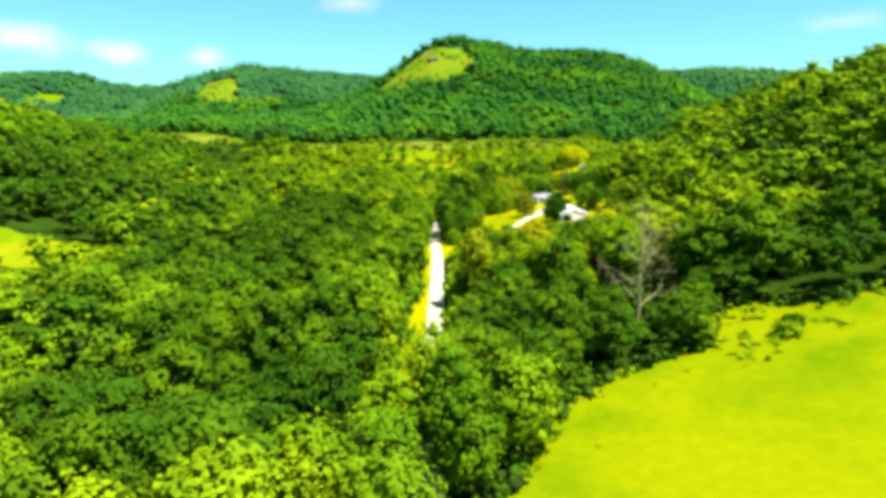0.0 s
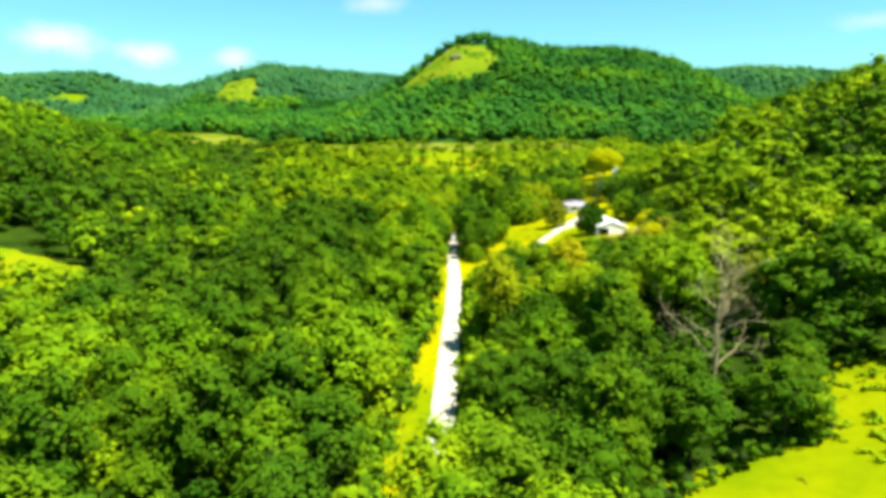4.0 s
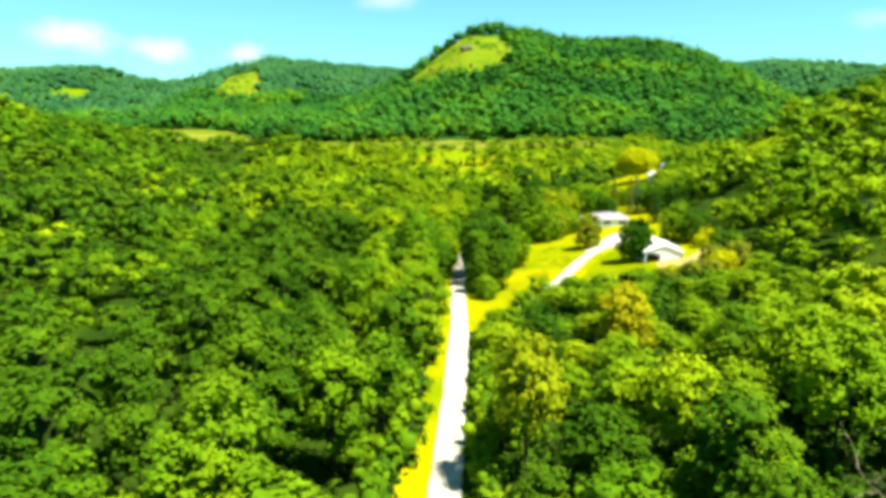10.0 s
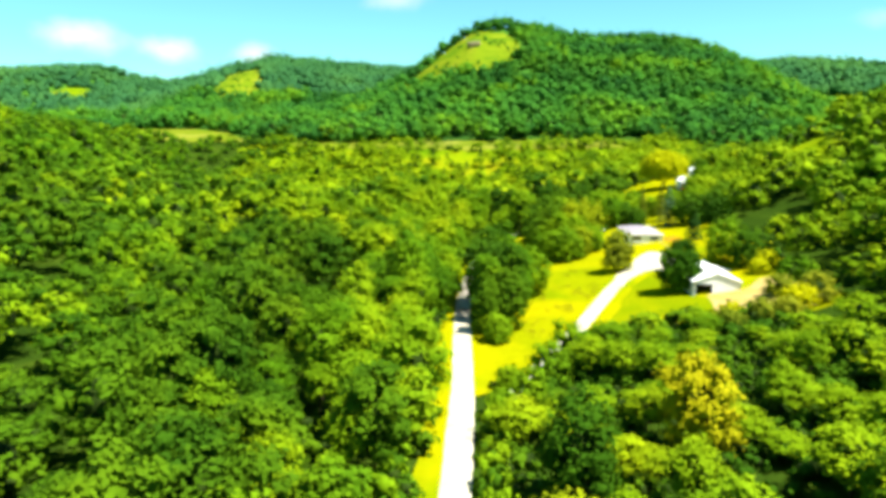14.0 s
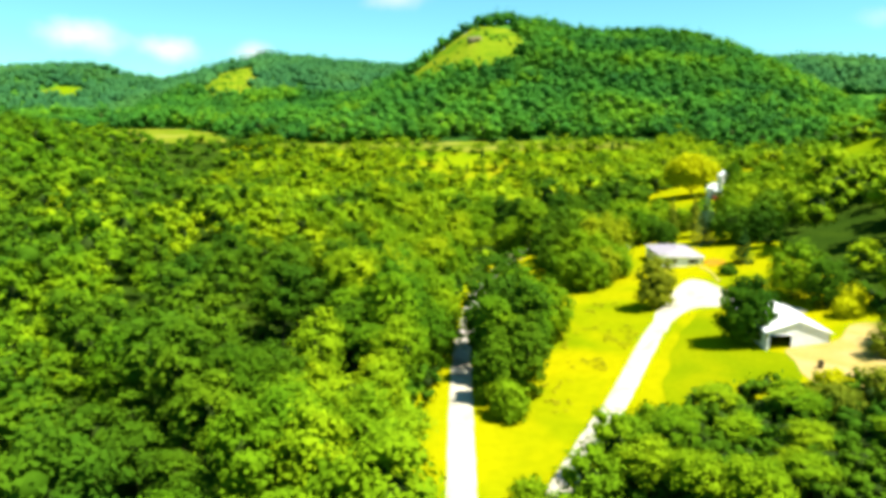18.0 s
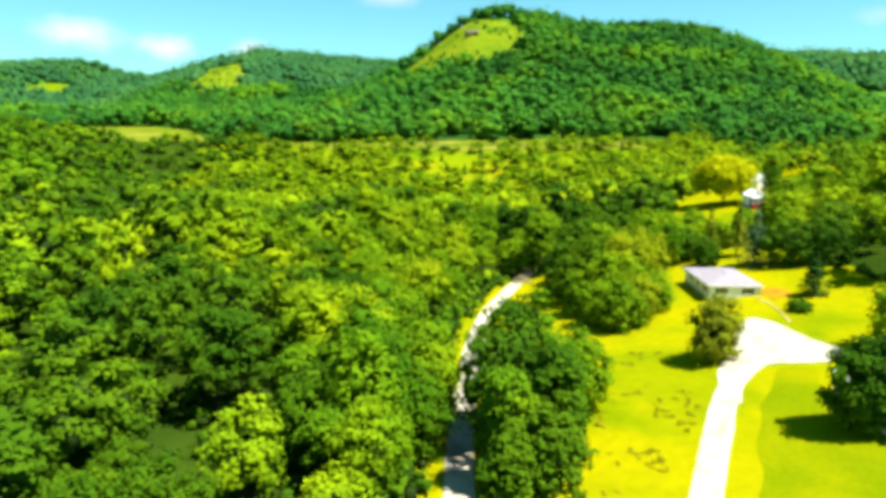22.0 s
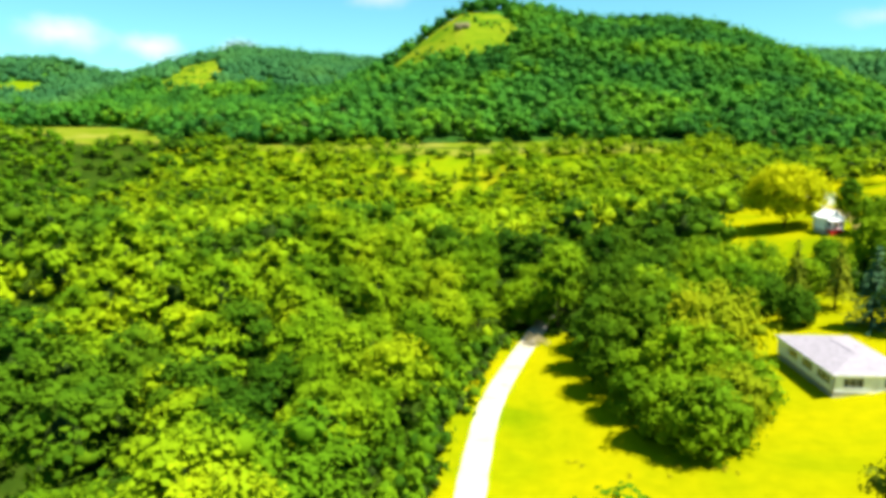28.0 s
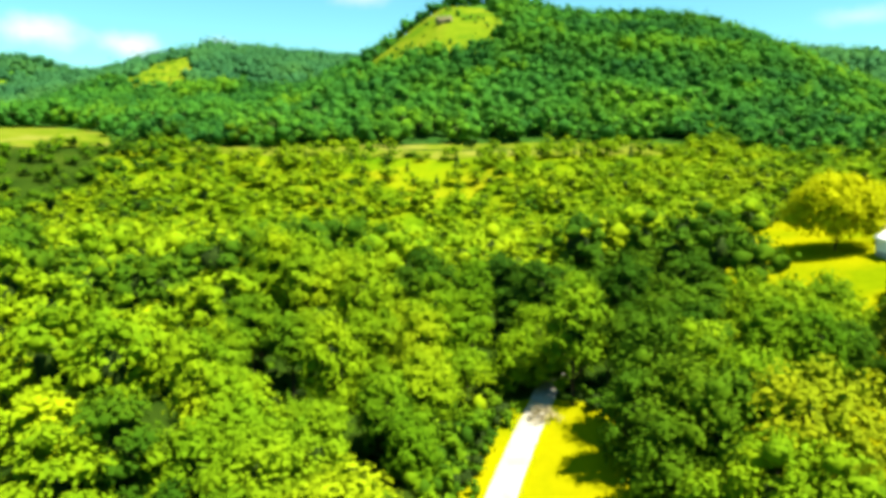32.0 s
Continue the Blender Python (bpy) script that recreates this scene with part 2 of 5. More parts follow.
BARK = bark_material("grey-brown bark", (0.025, 0.02, 0.01), (0.06, 0.048, 0.025), 3.0)
# shade deep inside a crown, painted as a near-black green core
CROWN_SHADE = bark_material("crown core, shade in its colour", (0.008, 0.02, 0.0015), (0.022, 0.044, 0.002), 0.8)
DEADWOOD = bark_material("bleached dead wood", (0.2, 0.165, 0.075), (0.42, 0.36, 0.19), 2.0)


def painted(name, col, rough=0.6, metal=0.0, vary=0.08, spec=0.3):
    m, n, l, b = material(name, rough, metal, spec)
    lo, hi = tuple(c * (1 - vary) for c in col), tuple(min(1, c * (1 + vary)) for c in col)
    f = noise_tex(n, l, 1.5, 5.0)
    l.new(ramp_of(n, l, f, ((0.35, lo), (0.65, hi))), b.inputs["Base Color"])
    bump(n, l, b, noise_tex(n, l, 12.0, 3.0), 0.15, 0.01)
    return m


SIDING = painted("white vinyl siding", (0.78, 0.79, 0.78))
SHINGLE = painted("pale grey roof shingles", (0.23, 0.21, 0.235), 0.9, vary=0.15)
WHITE_METAL = painted("white painted sheet metal", (0.8, 0.8, 0.78), 0.45)
TRIM = painted("white trim", (0.8, 0.8, 0.8), 0.5)
CONCRETE = painted("foundation concrete", (0.35, 0.34, 0.32), 0.9)
REDWOOD = painted("red-stained deck boards", (0.42, 0.12, 0.05), 0.8)
RED = painted("red painted metal", (0.55, 0.03, 0.02), 0.4)
INSIDE = painted("barn interior earth and boards", (0.09, 0.065, 0.05), 0.95)
GLASS, _gn, _gl, _gb = material("dark window glass", 0.06, 0.0, 0.5)
_gb.inputs["Base Color"].default_value = (0.03, 0.035, 0.04, 1)


# ---- mesh helpers ----
def mesh_of(name, verts, tris, mats, index=None, smooth=False):
    """A mesh from arrays of corners and triangles."""
    me = bpy.data.meshes.new(name)
    verts, tris = np.asarray(verts, np.float32), np.asarray(tris, np.int32)
    side = tris.shape[1]
    me.vertices.add(len(verts))
    me.vertices.foreach_set("co", verts.ravel())
    me.loops.add(tris.size)
    me.loops.foreach_set("vertex_index", tris.ravel())
    me.polygons.add(len(tris))
    me.polygons.foreach_set("loop_start", np.arange(0, tris.size, side, dtype=np.int32))
    for m in mats:
        me.materials.append(m)
    if index is not None:
        me.polygons.foreach_set("material_index", np.asarray(index, np.int32))
    if smooth:
        me.polygons.foreach_set("use_smooth", np.ones(len(tris), bool))
    me.update(calc_edges=True)
    return me


def part(name, bm, mat, parent, label="", smooth=False):
    """Links a bmesh as one mesh object under a thing."""
    me = bpy.data.meshes.new(name)
    for f in bm.faces:
        f.smooth = smooth
    bm.to_mesh(me)
    bm.free()
    me.materials.append(mat)
    ob = new(name, me)
    ob.parent = parent
    return tagged(ob, label)


def shared(name, me, parent, m=None, label=""):
    ob = new(name, me)
    ob.parent = parent
    if m is not None:
        ob.matrix_basis = m
    return tagged(ob, label)


def empty(name, m, label, category, group="", kind=""):
    ob = new(name)
    ob.empty_display_size = 0.5
    ob.matrix_basis = m
    return tagged(ob, label, category, group, kind)


def box(bm, lo, hi, bevel=0.0):
    r = bmesh.ops.create_cube(bm, size=1.0)
    c, s = [(a + b) / 2 for a, b in zip(lo, hi)], [b - a for a, b in zip(lo, hi)]
    for v in r["verts"]:
        v.co = Vector((c[0] + v.co.x * s[0], c[1] + v.co.y * s[1], c[2] + v.co.z * s[2]))
    if bevel:
        es = list({e for v in r["verts"] for e in v.link_edges})
        bmesh.ops.bevel(bm, geom=es, offset=bevel, segments=1, affect="EDGES")


def boxed(name, lo, hi, mat, parent, label="", bevel=0.0):
    bm = bmesh.new()
    box(bm, lo, hi, bevel)
    return part(name, bm, mat, parent, label)


def tube_arrays(points, radii, sides=7):
    """A tapered tube through points: corners and triangles."""
    pts = [Vector(p) for p in points]
    vs, ts = [], []
    for i, (p, r) in enumerate(zip(pts, radii)):
        d = (pts[min(i + 1, len(pts) - 1)] - pts[max(i - 1, 0)]).normalized()
        a = d.orthogonal().normalized()
        b = d.cross(a)
        for k in range(sides):
            w = 2 * math.pi * k / sides
            vs.append(p + (a * math.cos(w) + b * math.sin(w)) * r)
    for i in range(len(pts) - 1):
        for k in range(sides):
            q, s = i * sides + k, i * sides + (k + 1) % sides
            ts += [(q, s, s + sides), (q, s + sides, q + sides)]
    return np.array([tuple(v) for v in vs]), np.array(ts)


def joined(pieces):
    vs, ts, base = [], [], 0
    for v, t in pieces:
        vs.append(v)
        ts.append(np.asarray(t) + base)
        base += len(v)
    return np.concatenate(vs), np.concatenate(ts)


# ---- the lie of the land ----
def sstep(a, b, x):
    t = np.clip((np.asarray(x, float) - a) / (b - a), 0, 1)
    return t * t * (3 - 2 * t)


def soft(x, k=8.0):
    """max(0, x) with a rounded foot"""
    x = np.asarray(x, float)
    return k * np.logaddexp(0, x / k)


CREST_X = (-460, -300, -196, -119, -89, -51, -15, 26, 66, 103, 147, 211, 269, 313, 340, 370, 440, 540, 700)
CREST_Z = (30, 44, 62, 97, 114, 143, 167, 173, 168, 157, 150, 155, 157, 146, 132, 108, 76, 50, 32)
HILL_X = (-1000, -780, -700, -630, -525, -430, -355, -260, -150, 50, 300, 520)
HILL_Z = (35, 48, 76, 112, 152, 162, 160, 160, 154, 148, 100, 40)
WEST_X = (-2600, -1900, -1456, -1280, -1106, -1004, -867, -600, -300, 0, 400)
WEST_Z = (140, 160, 186, 194, 184, 156, 146, 135, 120, 110, 80)
EAST_X = (150, 330, 420, 490, 590, 700, 850, 1100, 1600, 2200)
EAST_Z = (30, 100, 158, 174, 182, 172, 162, 172, 160, 110)


def ridge(x, y, xs, zs, crest, front, back, base, belly=0.3):
    top = np.interp(x, xs, zs) - base
    s = np.clip((y - (crest - front)) / front, 0, 1)
    rise = (1 - belly) * s + belly * s * s * (3 - 2 * s)
    fall = 1 - sstep(crest, crest + back, y)
    return np.maximum(top, 0) * np.where(y < crest, rise, fall)


def land(x, y):
    x, y = np.broadcast_arrays(np.asarray(x, float), np.asarray(y, float))
    z = 0.155 * soft(np.minimum(x, 400) - 4, 1.5) * (1 - 0.6 * sstep(130, 300, x)) * (1 - 0.85 * sstep(560, 690, y))
    fade = 1 - sstep(430, 540, y - 0.25 * (x - 180))
    z = z + 0.36 * soft(np.minimum(x, 330) - 102, 12) * fade
    z = z + 0.27 * soft(np.minimum(-x, 420) - 150, 14) * (0.35 + 0.65 * sstep(120, 330, y)) * (1 - 0.55 * sstep(560, 720, y))
    z = z + 31 * sstep(555, 712, y) * np.clip(1 - (np.abs(x + 20) - 160) / 400, 0.15, 1)
    z = z + 4.5 * sstep(400, 450, y) * sstep(30, 72, x) * (1 - sstep(540, 640, y))
    main = ridge(x, y, CREST_X, CREST_Z, 1055, 350, 500, 30)
    second = ridge(x, y, HILL_X, HILL_Z, 1560, 620, 400, 30)
    west = ridge(x, y, WEST_X, WEST_Z, 2120, 800, 600, 20)
    east = ridge(x, y, EAST_X, EAST_Z, 1480, 620, 500, 20)
    hills = np.maximum.reduce([main, second, west, east])
    roll = 2.5 * np.sin(x * 0.011 + 1.3) * np.sin(y * 0.013) + 4 * np.sin(x * 0.021 + y * 0.012) * np.sin(y * 0.017 - x * 0.008 + 0.5) * sstep(20, 120, hills)
    return z + hills + roll * sstep(60, 250, np.abs(x) + 0.6 * soft(y - 480))


ROAD = [(-2.0, -260), (-2.0, 60), (-2.1, 140), (-1.9, 190), (-2.0, 240), (-3.0, 270), (-3.9, 300), (-3.4, 325), (-2.4, 345), (0.7, 370), (5.7, 389), (10.5, 404), (17, 424), (27, 450)]
DRIVE = [(4.5, 236), (8, 243), (14.6, 258.5), (22.6, 275), (30.2, 293), (36.3, 307), (40.5, 315), (46.5, 322), (52, 326), (57, 323), (62, 315), (65, 306)]


def spline(points, step):
    """An even, smooth line through plan points."""
    p = np.array([points[0], *points, points[-1]], float)
    out = []
    for i in range(1, len(p) - 2):
        n = max(2, int(np.hypot(*(p[i + 1] - p[i])) / step))
        for k in range(n):
            t = k / n
            out.append(0.5 * (2 * p[i] + (p[i + 1] - p[i - 1]) * t + (2 * p[i - 1] - 5 * p[i] + 4 * p[i + 1] - p[i + 2]) * t * t
                              + (3 * p[i] - p[i - 1] - 3 * p[i + 1] + p[i + 2]) * t ** 3))
    return np.array(out + [p[-1]])


ROAD_LINE, DRIVE_LINE = spline(ROAD, 1.5), spline(DRIVE, 1.0)
HOMESTEAD = [(0, 244), (6, 249), (12, 254), (19, 261), (27, 268), (40, 272), (52, 272), (64, 268), (76, 276), (76, 296), (80, 318), (84, 338), (84, 362), (82, 384), (80, 404), (70, 412), (58, 408), (58, 398), (44, 390), (35, 398), (24, 398), (16, 402), (9, 405), (3, 386), (-2, 366), (-4, 345), (-4, 300), (-3, 262)]
VERGE = [(-6, -60), (-6, 60), (-8.2, 110), (-9.4, 128), (-9.0, 148), (-6.6, 184), (-6.4, 230), (-9.0, 262), (-9.5, 275), (-8.3, 300), (-8.6, 320), (-7, 345), (-3, 372), (1, 390), (6, 405), (8, 404), (4, 388), (0, 370), (-3, 345), (-5, 300), (-3, 262), (-3, 190), (-3, 60), (-3, -60)]
FRONT_MEADOW = [(3, 55), (10, 79), (20, 104), (32, 112), (49, 118), (58, 137), (66, 142), (75, 130), (90, 134), (112, 141), (140, 120), (150, 60), (140, -20), (60, -60), (10, -50)]
FAR_YARD = [(63, 420), (66, 411), (76, 408), (88, 420), (104, 436), (122, 440), (140, 462), (160, 500), (168, 530), (140, 535), (112, 515), (92, 500), (78, 486), (68, 465), (63, 440)]
WEST_GAP = [(-205, 238), (-160, 224), (-134, 222), (-120, 236), (-132, 256), (-172, 270), (-212, 264)]
WEST_FIELD = [(-200, 690), (-240, 664), (-284, 668), (-316, 700), (-310, 752), (-264, 764), (-228, 736)]
BENCH_FIELD = [(-165, 690), (-110, 684), (-60, 680), (-20, 680), (20, 680), (60, 680), (110, 676), (142, 690), (130, 708), (40, 716), (-60, 714), (-140, 710)]
SLOPE_FIELD = [(-50, 652), (-34, 632), (-24, 612), (-12, 622), (4, 618), (12, 634), (24, 640), (20, 662), (-2, 658), (-16, 668)]
EAST_FIELD = [(124, 412), (140, 410), (152, 445), (138, 452)]
HILL_PASTURE = [(-116, 972), (-92, 1000), (-58, 1036), (-18, 1044), (10, 1026), (32, 996), (42, 945), (22, 898), (-10, 896), (-50, 916), (-92, 942)]
SECOND_PASTURE = [(-440, 1190), (-462, 1320), (-480, 1440), (-440, 1430), (-398, 1345), (-364, 1235), (-356, 1170), (-394, 1145)]
WEST_PASTURE = [(-1085, 1760), (-1075, 1840), (-1022, 1860), (-980, 1772), (-1025, 1730)]
CLEARINGS = [HOMESTEAD, VERGE, FRONT_MEADOW, FAR_YARD, WEST_GAP, WEST_FIELD, BENCH_FIELD, SLOPE_FIELD, EAST_FIELD, HILL_PASTURE, SECOND_PASTURE, WEST_PASTURE]


def inside(px, py, poly):
    px, py = np.asarray(px, float), np.asarray(py, float)
    hit = np.zeros(px.shape, bool)
    for (x0, y0), (x1, y1) in zip(poly, poly[1:] + poly[:1]):
        if y0 == y1:
            continue
        hit ^= ((y0 > py) != (y1 > py)) & (px < (x1 - x0) * (py - y0) / (y1 - y0) + x0)
    return hit


def edge_point(px, py, poly):
    """The nearest point of a polygon's edge, and how far it is."""
    px, py = np.asarray(px, float), np.asarray(py, float)
    best, bx, by = np.full(px.shape, 1e9), px.copy(), py.copy()
    for (x0, y0), (x1, y1) in zip(poly, poly[1:] + poly[:1]):
        dx, dy = x1 - x0, y1 - y0
        t = np.clip(((px - x0) * dx + (py - y0) * dy) / (dx * dx + dy * dy + 1e-9), 0, 1)
        qx, qy = x0 + t * dx, y0 + t * dy
        d = np.hypot(px - qx, py - qy)
        k = d < best
        best, bx, by = np.where(k, d, best), np.where(k, qx, bx), np.where(k, qy, by)
    return bx, by, best


def grid_lines(lo, hi, spans):
    """Cuts that are close together within the given spans."""
    out, v = [lo], lo
    while v < hi:
        step = 160.0
        for a, b, s in spans:
            if a <= v < b:
                step = min(step, s)
            elif v < a:
                step = min(step, max(s, (a - v) * 0.35))
        v = min(hi, v + step)
        out.append(v)
    return np.array(out)


def build_ground():
    xs = grid_lines(-4200, 4200, ((-1500, 1100, 30), (-420, 480, 12), (-100, 130, 4)))
    ys = grid_lines(-1800, 4900, ((-100, 2200, 30), (0, 1150, 12), (0, 540, 4)))
    gx, gy = np.meshgrid(xs, ys)
    verts = np.stack([gx, gy, land(gx, gy) - 0.12], -1).reshape(-1, 3)
    nx, i = len(xs), np.arange(len(xs) * (len(ys) - 1)).reshape(len(ys) - 1, -1)[:, :-1].ravel()
    quads = np.stack([i, i + 1, i + nx + 1, i + nx], -1)
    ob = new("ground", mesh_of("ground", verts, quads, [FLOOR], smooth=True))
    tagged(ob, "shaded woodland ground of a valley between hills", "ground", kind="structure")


def drape(name, poly, mat, label, step, lift, kind="structure", wobble=0.0):
    """A sheet of grass or dirt that follows the land inside a plan polygon."""
    dense = [tuple(p) for p in spline(poly + [poly[0]], max(2.0, step * 1.2))[:-1]]
    if wobble:
        dense = [(x + wobble * noise.noise((x * 0.12, y * 0.12, 3)), y + wobble * noise.noise((x * 0.12, y * 0.12, 9))) for x, y in dense]
    a = np.array(dense)
    xs, ys = np.arange(a[:, 0].min() - step, a[:, 0].max() + 2 * step, step), np.arange(a[:, 1].min() - step, a[:, 1].max() + 2 * step, step)
    gx, gy = np.meshgrid(xs, ys)
    ok = inside(gx, gy, dense)
    bx, by, _ = edge_point(gx, gy, dense)
    gx, gy = np.where(ok, gx, bx), np.where(ok, gy, by)
    verts = np.stack([gx, gy, land(gx, gy) + lift], -1).reshape(-1, 3)
    nx, i = len(xs), np.arange(len(xs) * (len(ys) - 1)).reshape(len(ys) - 1, -1)[:, :-1].ravel()
    quads = np.stack([i, i + 1, i + nx + 1, i + nx], -1)
    quads = quads[ok.ravel()[quads].any(1)]
    used, inv = np.unique(quads, return_inverse=True)
    ob = new(name, mesh_of(name, verts[used], inv.reshape(-1, 4), [mat], smooth=True))
    return tagged(ob, label, name.replace("_", " "), kind=kind)


def ribbon(name, line, width, mat, label, lift, ragged=0.25):
    """A gravel way with a low crown and uneven edges."""
    d = np.gradient(line, axis=0)
    d /= np.hypot(d[:, 0], d[:, 1])[:, None]
    side = np.stack([d[:, 1], -d[:, 0]], -1)
    cols = []
    for k in (-1, -0.8, -0.45, 0, 0.45, 0.8, 1):
        w = width / 2 * k
        rag = np.array([ragged * noise.noise((p[0] * 0.3, p[1] * 0.3, 5 * k)) for p in line]) if abs(k) == 1 else 0
        q = line + side * (w + rag * np.sign(k))[..., None] if abs(k) == 1 else line + side * w
        z = land(q[:, 0], q[:, 1]) + lift + (0.07 if abs(k) < 0.9 else -0.1) - (0.05 if abs(abs(k) - 0.45) < 0.01 else 0)
        cols.append(np.column_stack([q, z]))
    verts = np.stack(cols, 1).reshape(-1, 3)
    n = 7
    quads = [(i * n + k, i * n + k + 1, i * n + n + k + 1, i * n + n + k) for i in range(len(line) - 1) for k in range(n - 1)]
    ob = new(name, mesh_of(name, verts, quads, [mat], smooth=True))
    return tagged(ob, label, name, kind="structure")


def grown(poly, d):
    """A plan polygon with its edges moved outwards."""
    p = np.array(poly, float)
    e = np.roll(p, -1, 0) - p
    n = np.stack([e[:, 1], -e[:, 0]], -1) / (np.hypot(e[:, 0], e[:, 1])[:, None] + 1e-9)
    m = n + np.roll(n, 1, 0)
    m /= np.hypot(m[:, 0], m[:, 1])[:, None] + 1e-9
    area = np.sum(p[:, 0] * np.roll(p[:, 1], -1) - np.roll(p[:, 0], -1) * p[:, 1])
    return [tuple(q) for q in p + m * d * (1 if area > 0 else -1)]


build_ground()
drape("meadow", grown(FRONT_MEADOW, 3), HAYMEADOW, "bright yellow-green hay meadow at the wood's edge", 2.5, 0.05, wobble=1.5)
drape("yard", grown(HOMESTEAD, 3), MEADOW, "sunlit yellow-green grass yard round the house", 2.0, 0.05)
drape("verge", grown(VERGE, 1.5), MEADOW, "yellow-green grass verge beside the gravel road", 1.5, 0.02, wobble=1.0)
drape("lawn", [(28.5, 269), (40, 271), (51, 274), (54, 284), (50, 291), (51, 309), (53, 315), (48, 316.5), (43.5, 309.5), (38.2, 299), (32.6, 283.5)], LAWN, "mown green lawn inside the bend of the drive", 1.5, 0.09, wobble=1.6)
drape("dirt_yard", [(52, 272), (62, 266), (76, 274), (78, 290), (70, 296), (63, 288), (54, 287.5), (53, 280)], DIRT, "bare tan dirt yard before the barn", 1.5, 0.12, wobble=1.0)
drape("pasture", grown(FAR_YARD, 5), MEADOW, "sunlit grass yard of the farther house", 3.0, 0.05, wobble=1.5)
drape("pasture", WEST_GAP, PASTURE, "small sunlit clearing among the woods", 4.0, 0.05, wobble=4)
drape("slope_grass", [(-150, 530), (-60, 505), (60, 515), (130, 560), (150, 640), (150, 700), (-160, 700), (-180, 620)], SCRUBGRASS, "rough grass under scattered scrub on the slope", 7.0, 0.1, wobble=10)
drape("field", WEST_FIELD, HAY, "pale green hay field on the valley side", 6.0, 0.3, wobble=5)
drape("field", BENCH_FIELD, HAY, "pale grass bench at the foot of the hill", 5.0, 0.3, wobble=5)
drape("field", SLOPE_FIELD, PASTURE, "sunlit grass opening on the scrubby slope", 3.0, 0.3, wobble=7)
drape("field", EAST_FIELD, PASTURE, "small pale field between the woods", 6.0, 0.3, wobble=4)
drape("hillside_grass", HILL_PASTURE, HILLGRASS, "steep open grass face below the summit", 6.0, 0.5, wobble=8)
drape("hillside_grass", SECOND_PASTURE, HILLGRASS, "open grass slope on the second hill", 12.0, 0.6, wobble=26)
drape("hillside_grass", WEST_PASTURE, SCRUBGRASS, "faint open slope on the far hill", 14.0, 0.6, wobble=14)
ribbon("road", ROAD_LINE, 4.3, GRAVEL, "pale gravel country road through the woods", 0.1)
ribbon("driveway", DRIVE_LINE, 3.9, GRAVEL, "pale gravel driveway curving up to the house", 0.13)
drape("parking", [(36.6, 309), (39, 318.5), (42.6, 324), (45.8, 331), (49.5, 338.6), (54.2, 343.6), (57.1, 336.5), (58.4, 328), (62, 318), (63, 313), (57, 316.5), (53, 317.4), (47, 318.6), (40.6, 311), (38, 305)], GRAVEL, "pale gravel turning place before the house", 1.2, 0.15, wobble=0.3)


# ---- trees ----
def blob(rx, ry, rz, cz, seed, level=2, rough=0.25):
    bm = bmesh.new()
    bmesh.ops.create_icosphere(bm, subdivisions=level, radius=1.0)
    vs = []
    for v in bm.verts:
        k = 1 + rough * noise.noise(v.co * 1.7 + Vector((seed, seed * 2, 0)))
        vs.append((v.co.x * rx * k, v.co.y * ry * k, cz + v.co.z * rz * k))
    ts = [[v.index for v in f.verts] for f in bm.faces]
    bm.free()
    return np.array(vs), np.array(ts)


def leaves(points, normals, size, rng, stray=0.5):
    """Small bent leaf sprays at points, facing roughly along normals."""
    n = len(points)
    jit = normals + rng.normal(0, stray, (n, 3))
    jit /= np.linalg.norm(jit, axis=1)[:, None] + 1e-9
    ref = rng.normal(0, 1, (n, 3))
    a = np.cross(jit, ref)
    a /= np.linalg.norm(a, axis=1)[:, None] + 1e-9
    b = np.cross(jit, a)
    s = (size * rng.uniform(0.6, 1.35, n))[:, None]
    c0, c2 = points - a * s * 0.55, points + a * s * 0.55
    c1, c3 = points + b * s * 0.36 - jit * s * 0.12, points - b * s * 0.36 - jit * s * 0.12
    v = np.stack([c0, c1, c2, c3], 1).reshape(-1, 3)
    i = np.arange(n)[:, None] * 4
    t = np.concatenate([i + np.array([0, 1, 2]), i + np.array([0, 2, 3])], 1).reshape(-1, 3)
    return v, t


def ico(level):
    """A unit icosphere: corners and triangles."""
    bm = bmesh.new()
    bmesh.ops.create_icosphere(bm, subdivisions=level, radius=1.0)
    vs, ts = np.array([tuple(v.co) for v in bm.verts]), np.array([[v.index for v in f.verts] for f in bm.faces])
    bm.free()
    return vs, ts


ICO = {k: ico(k) for k in (1, 2)}


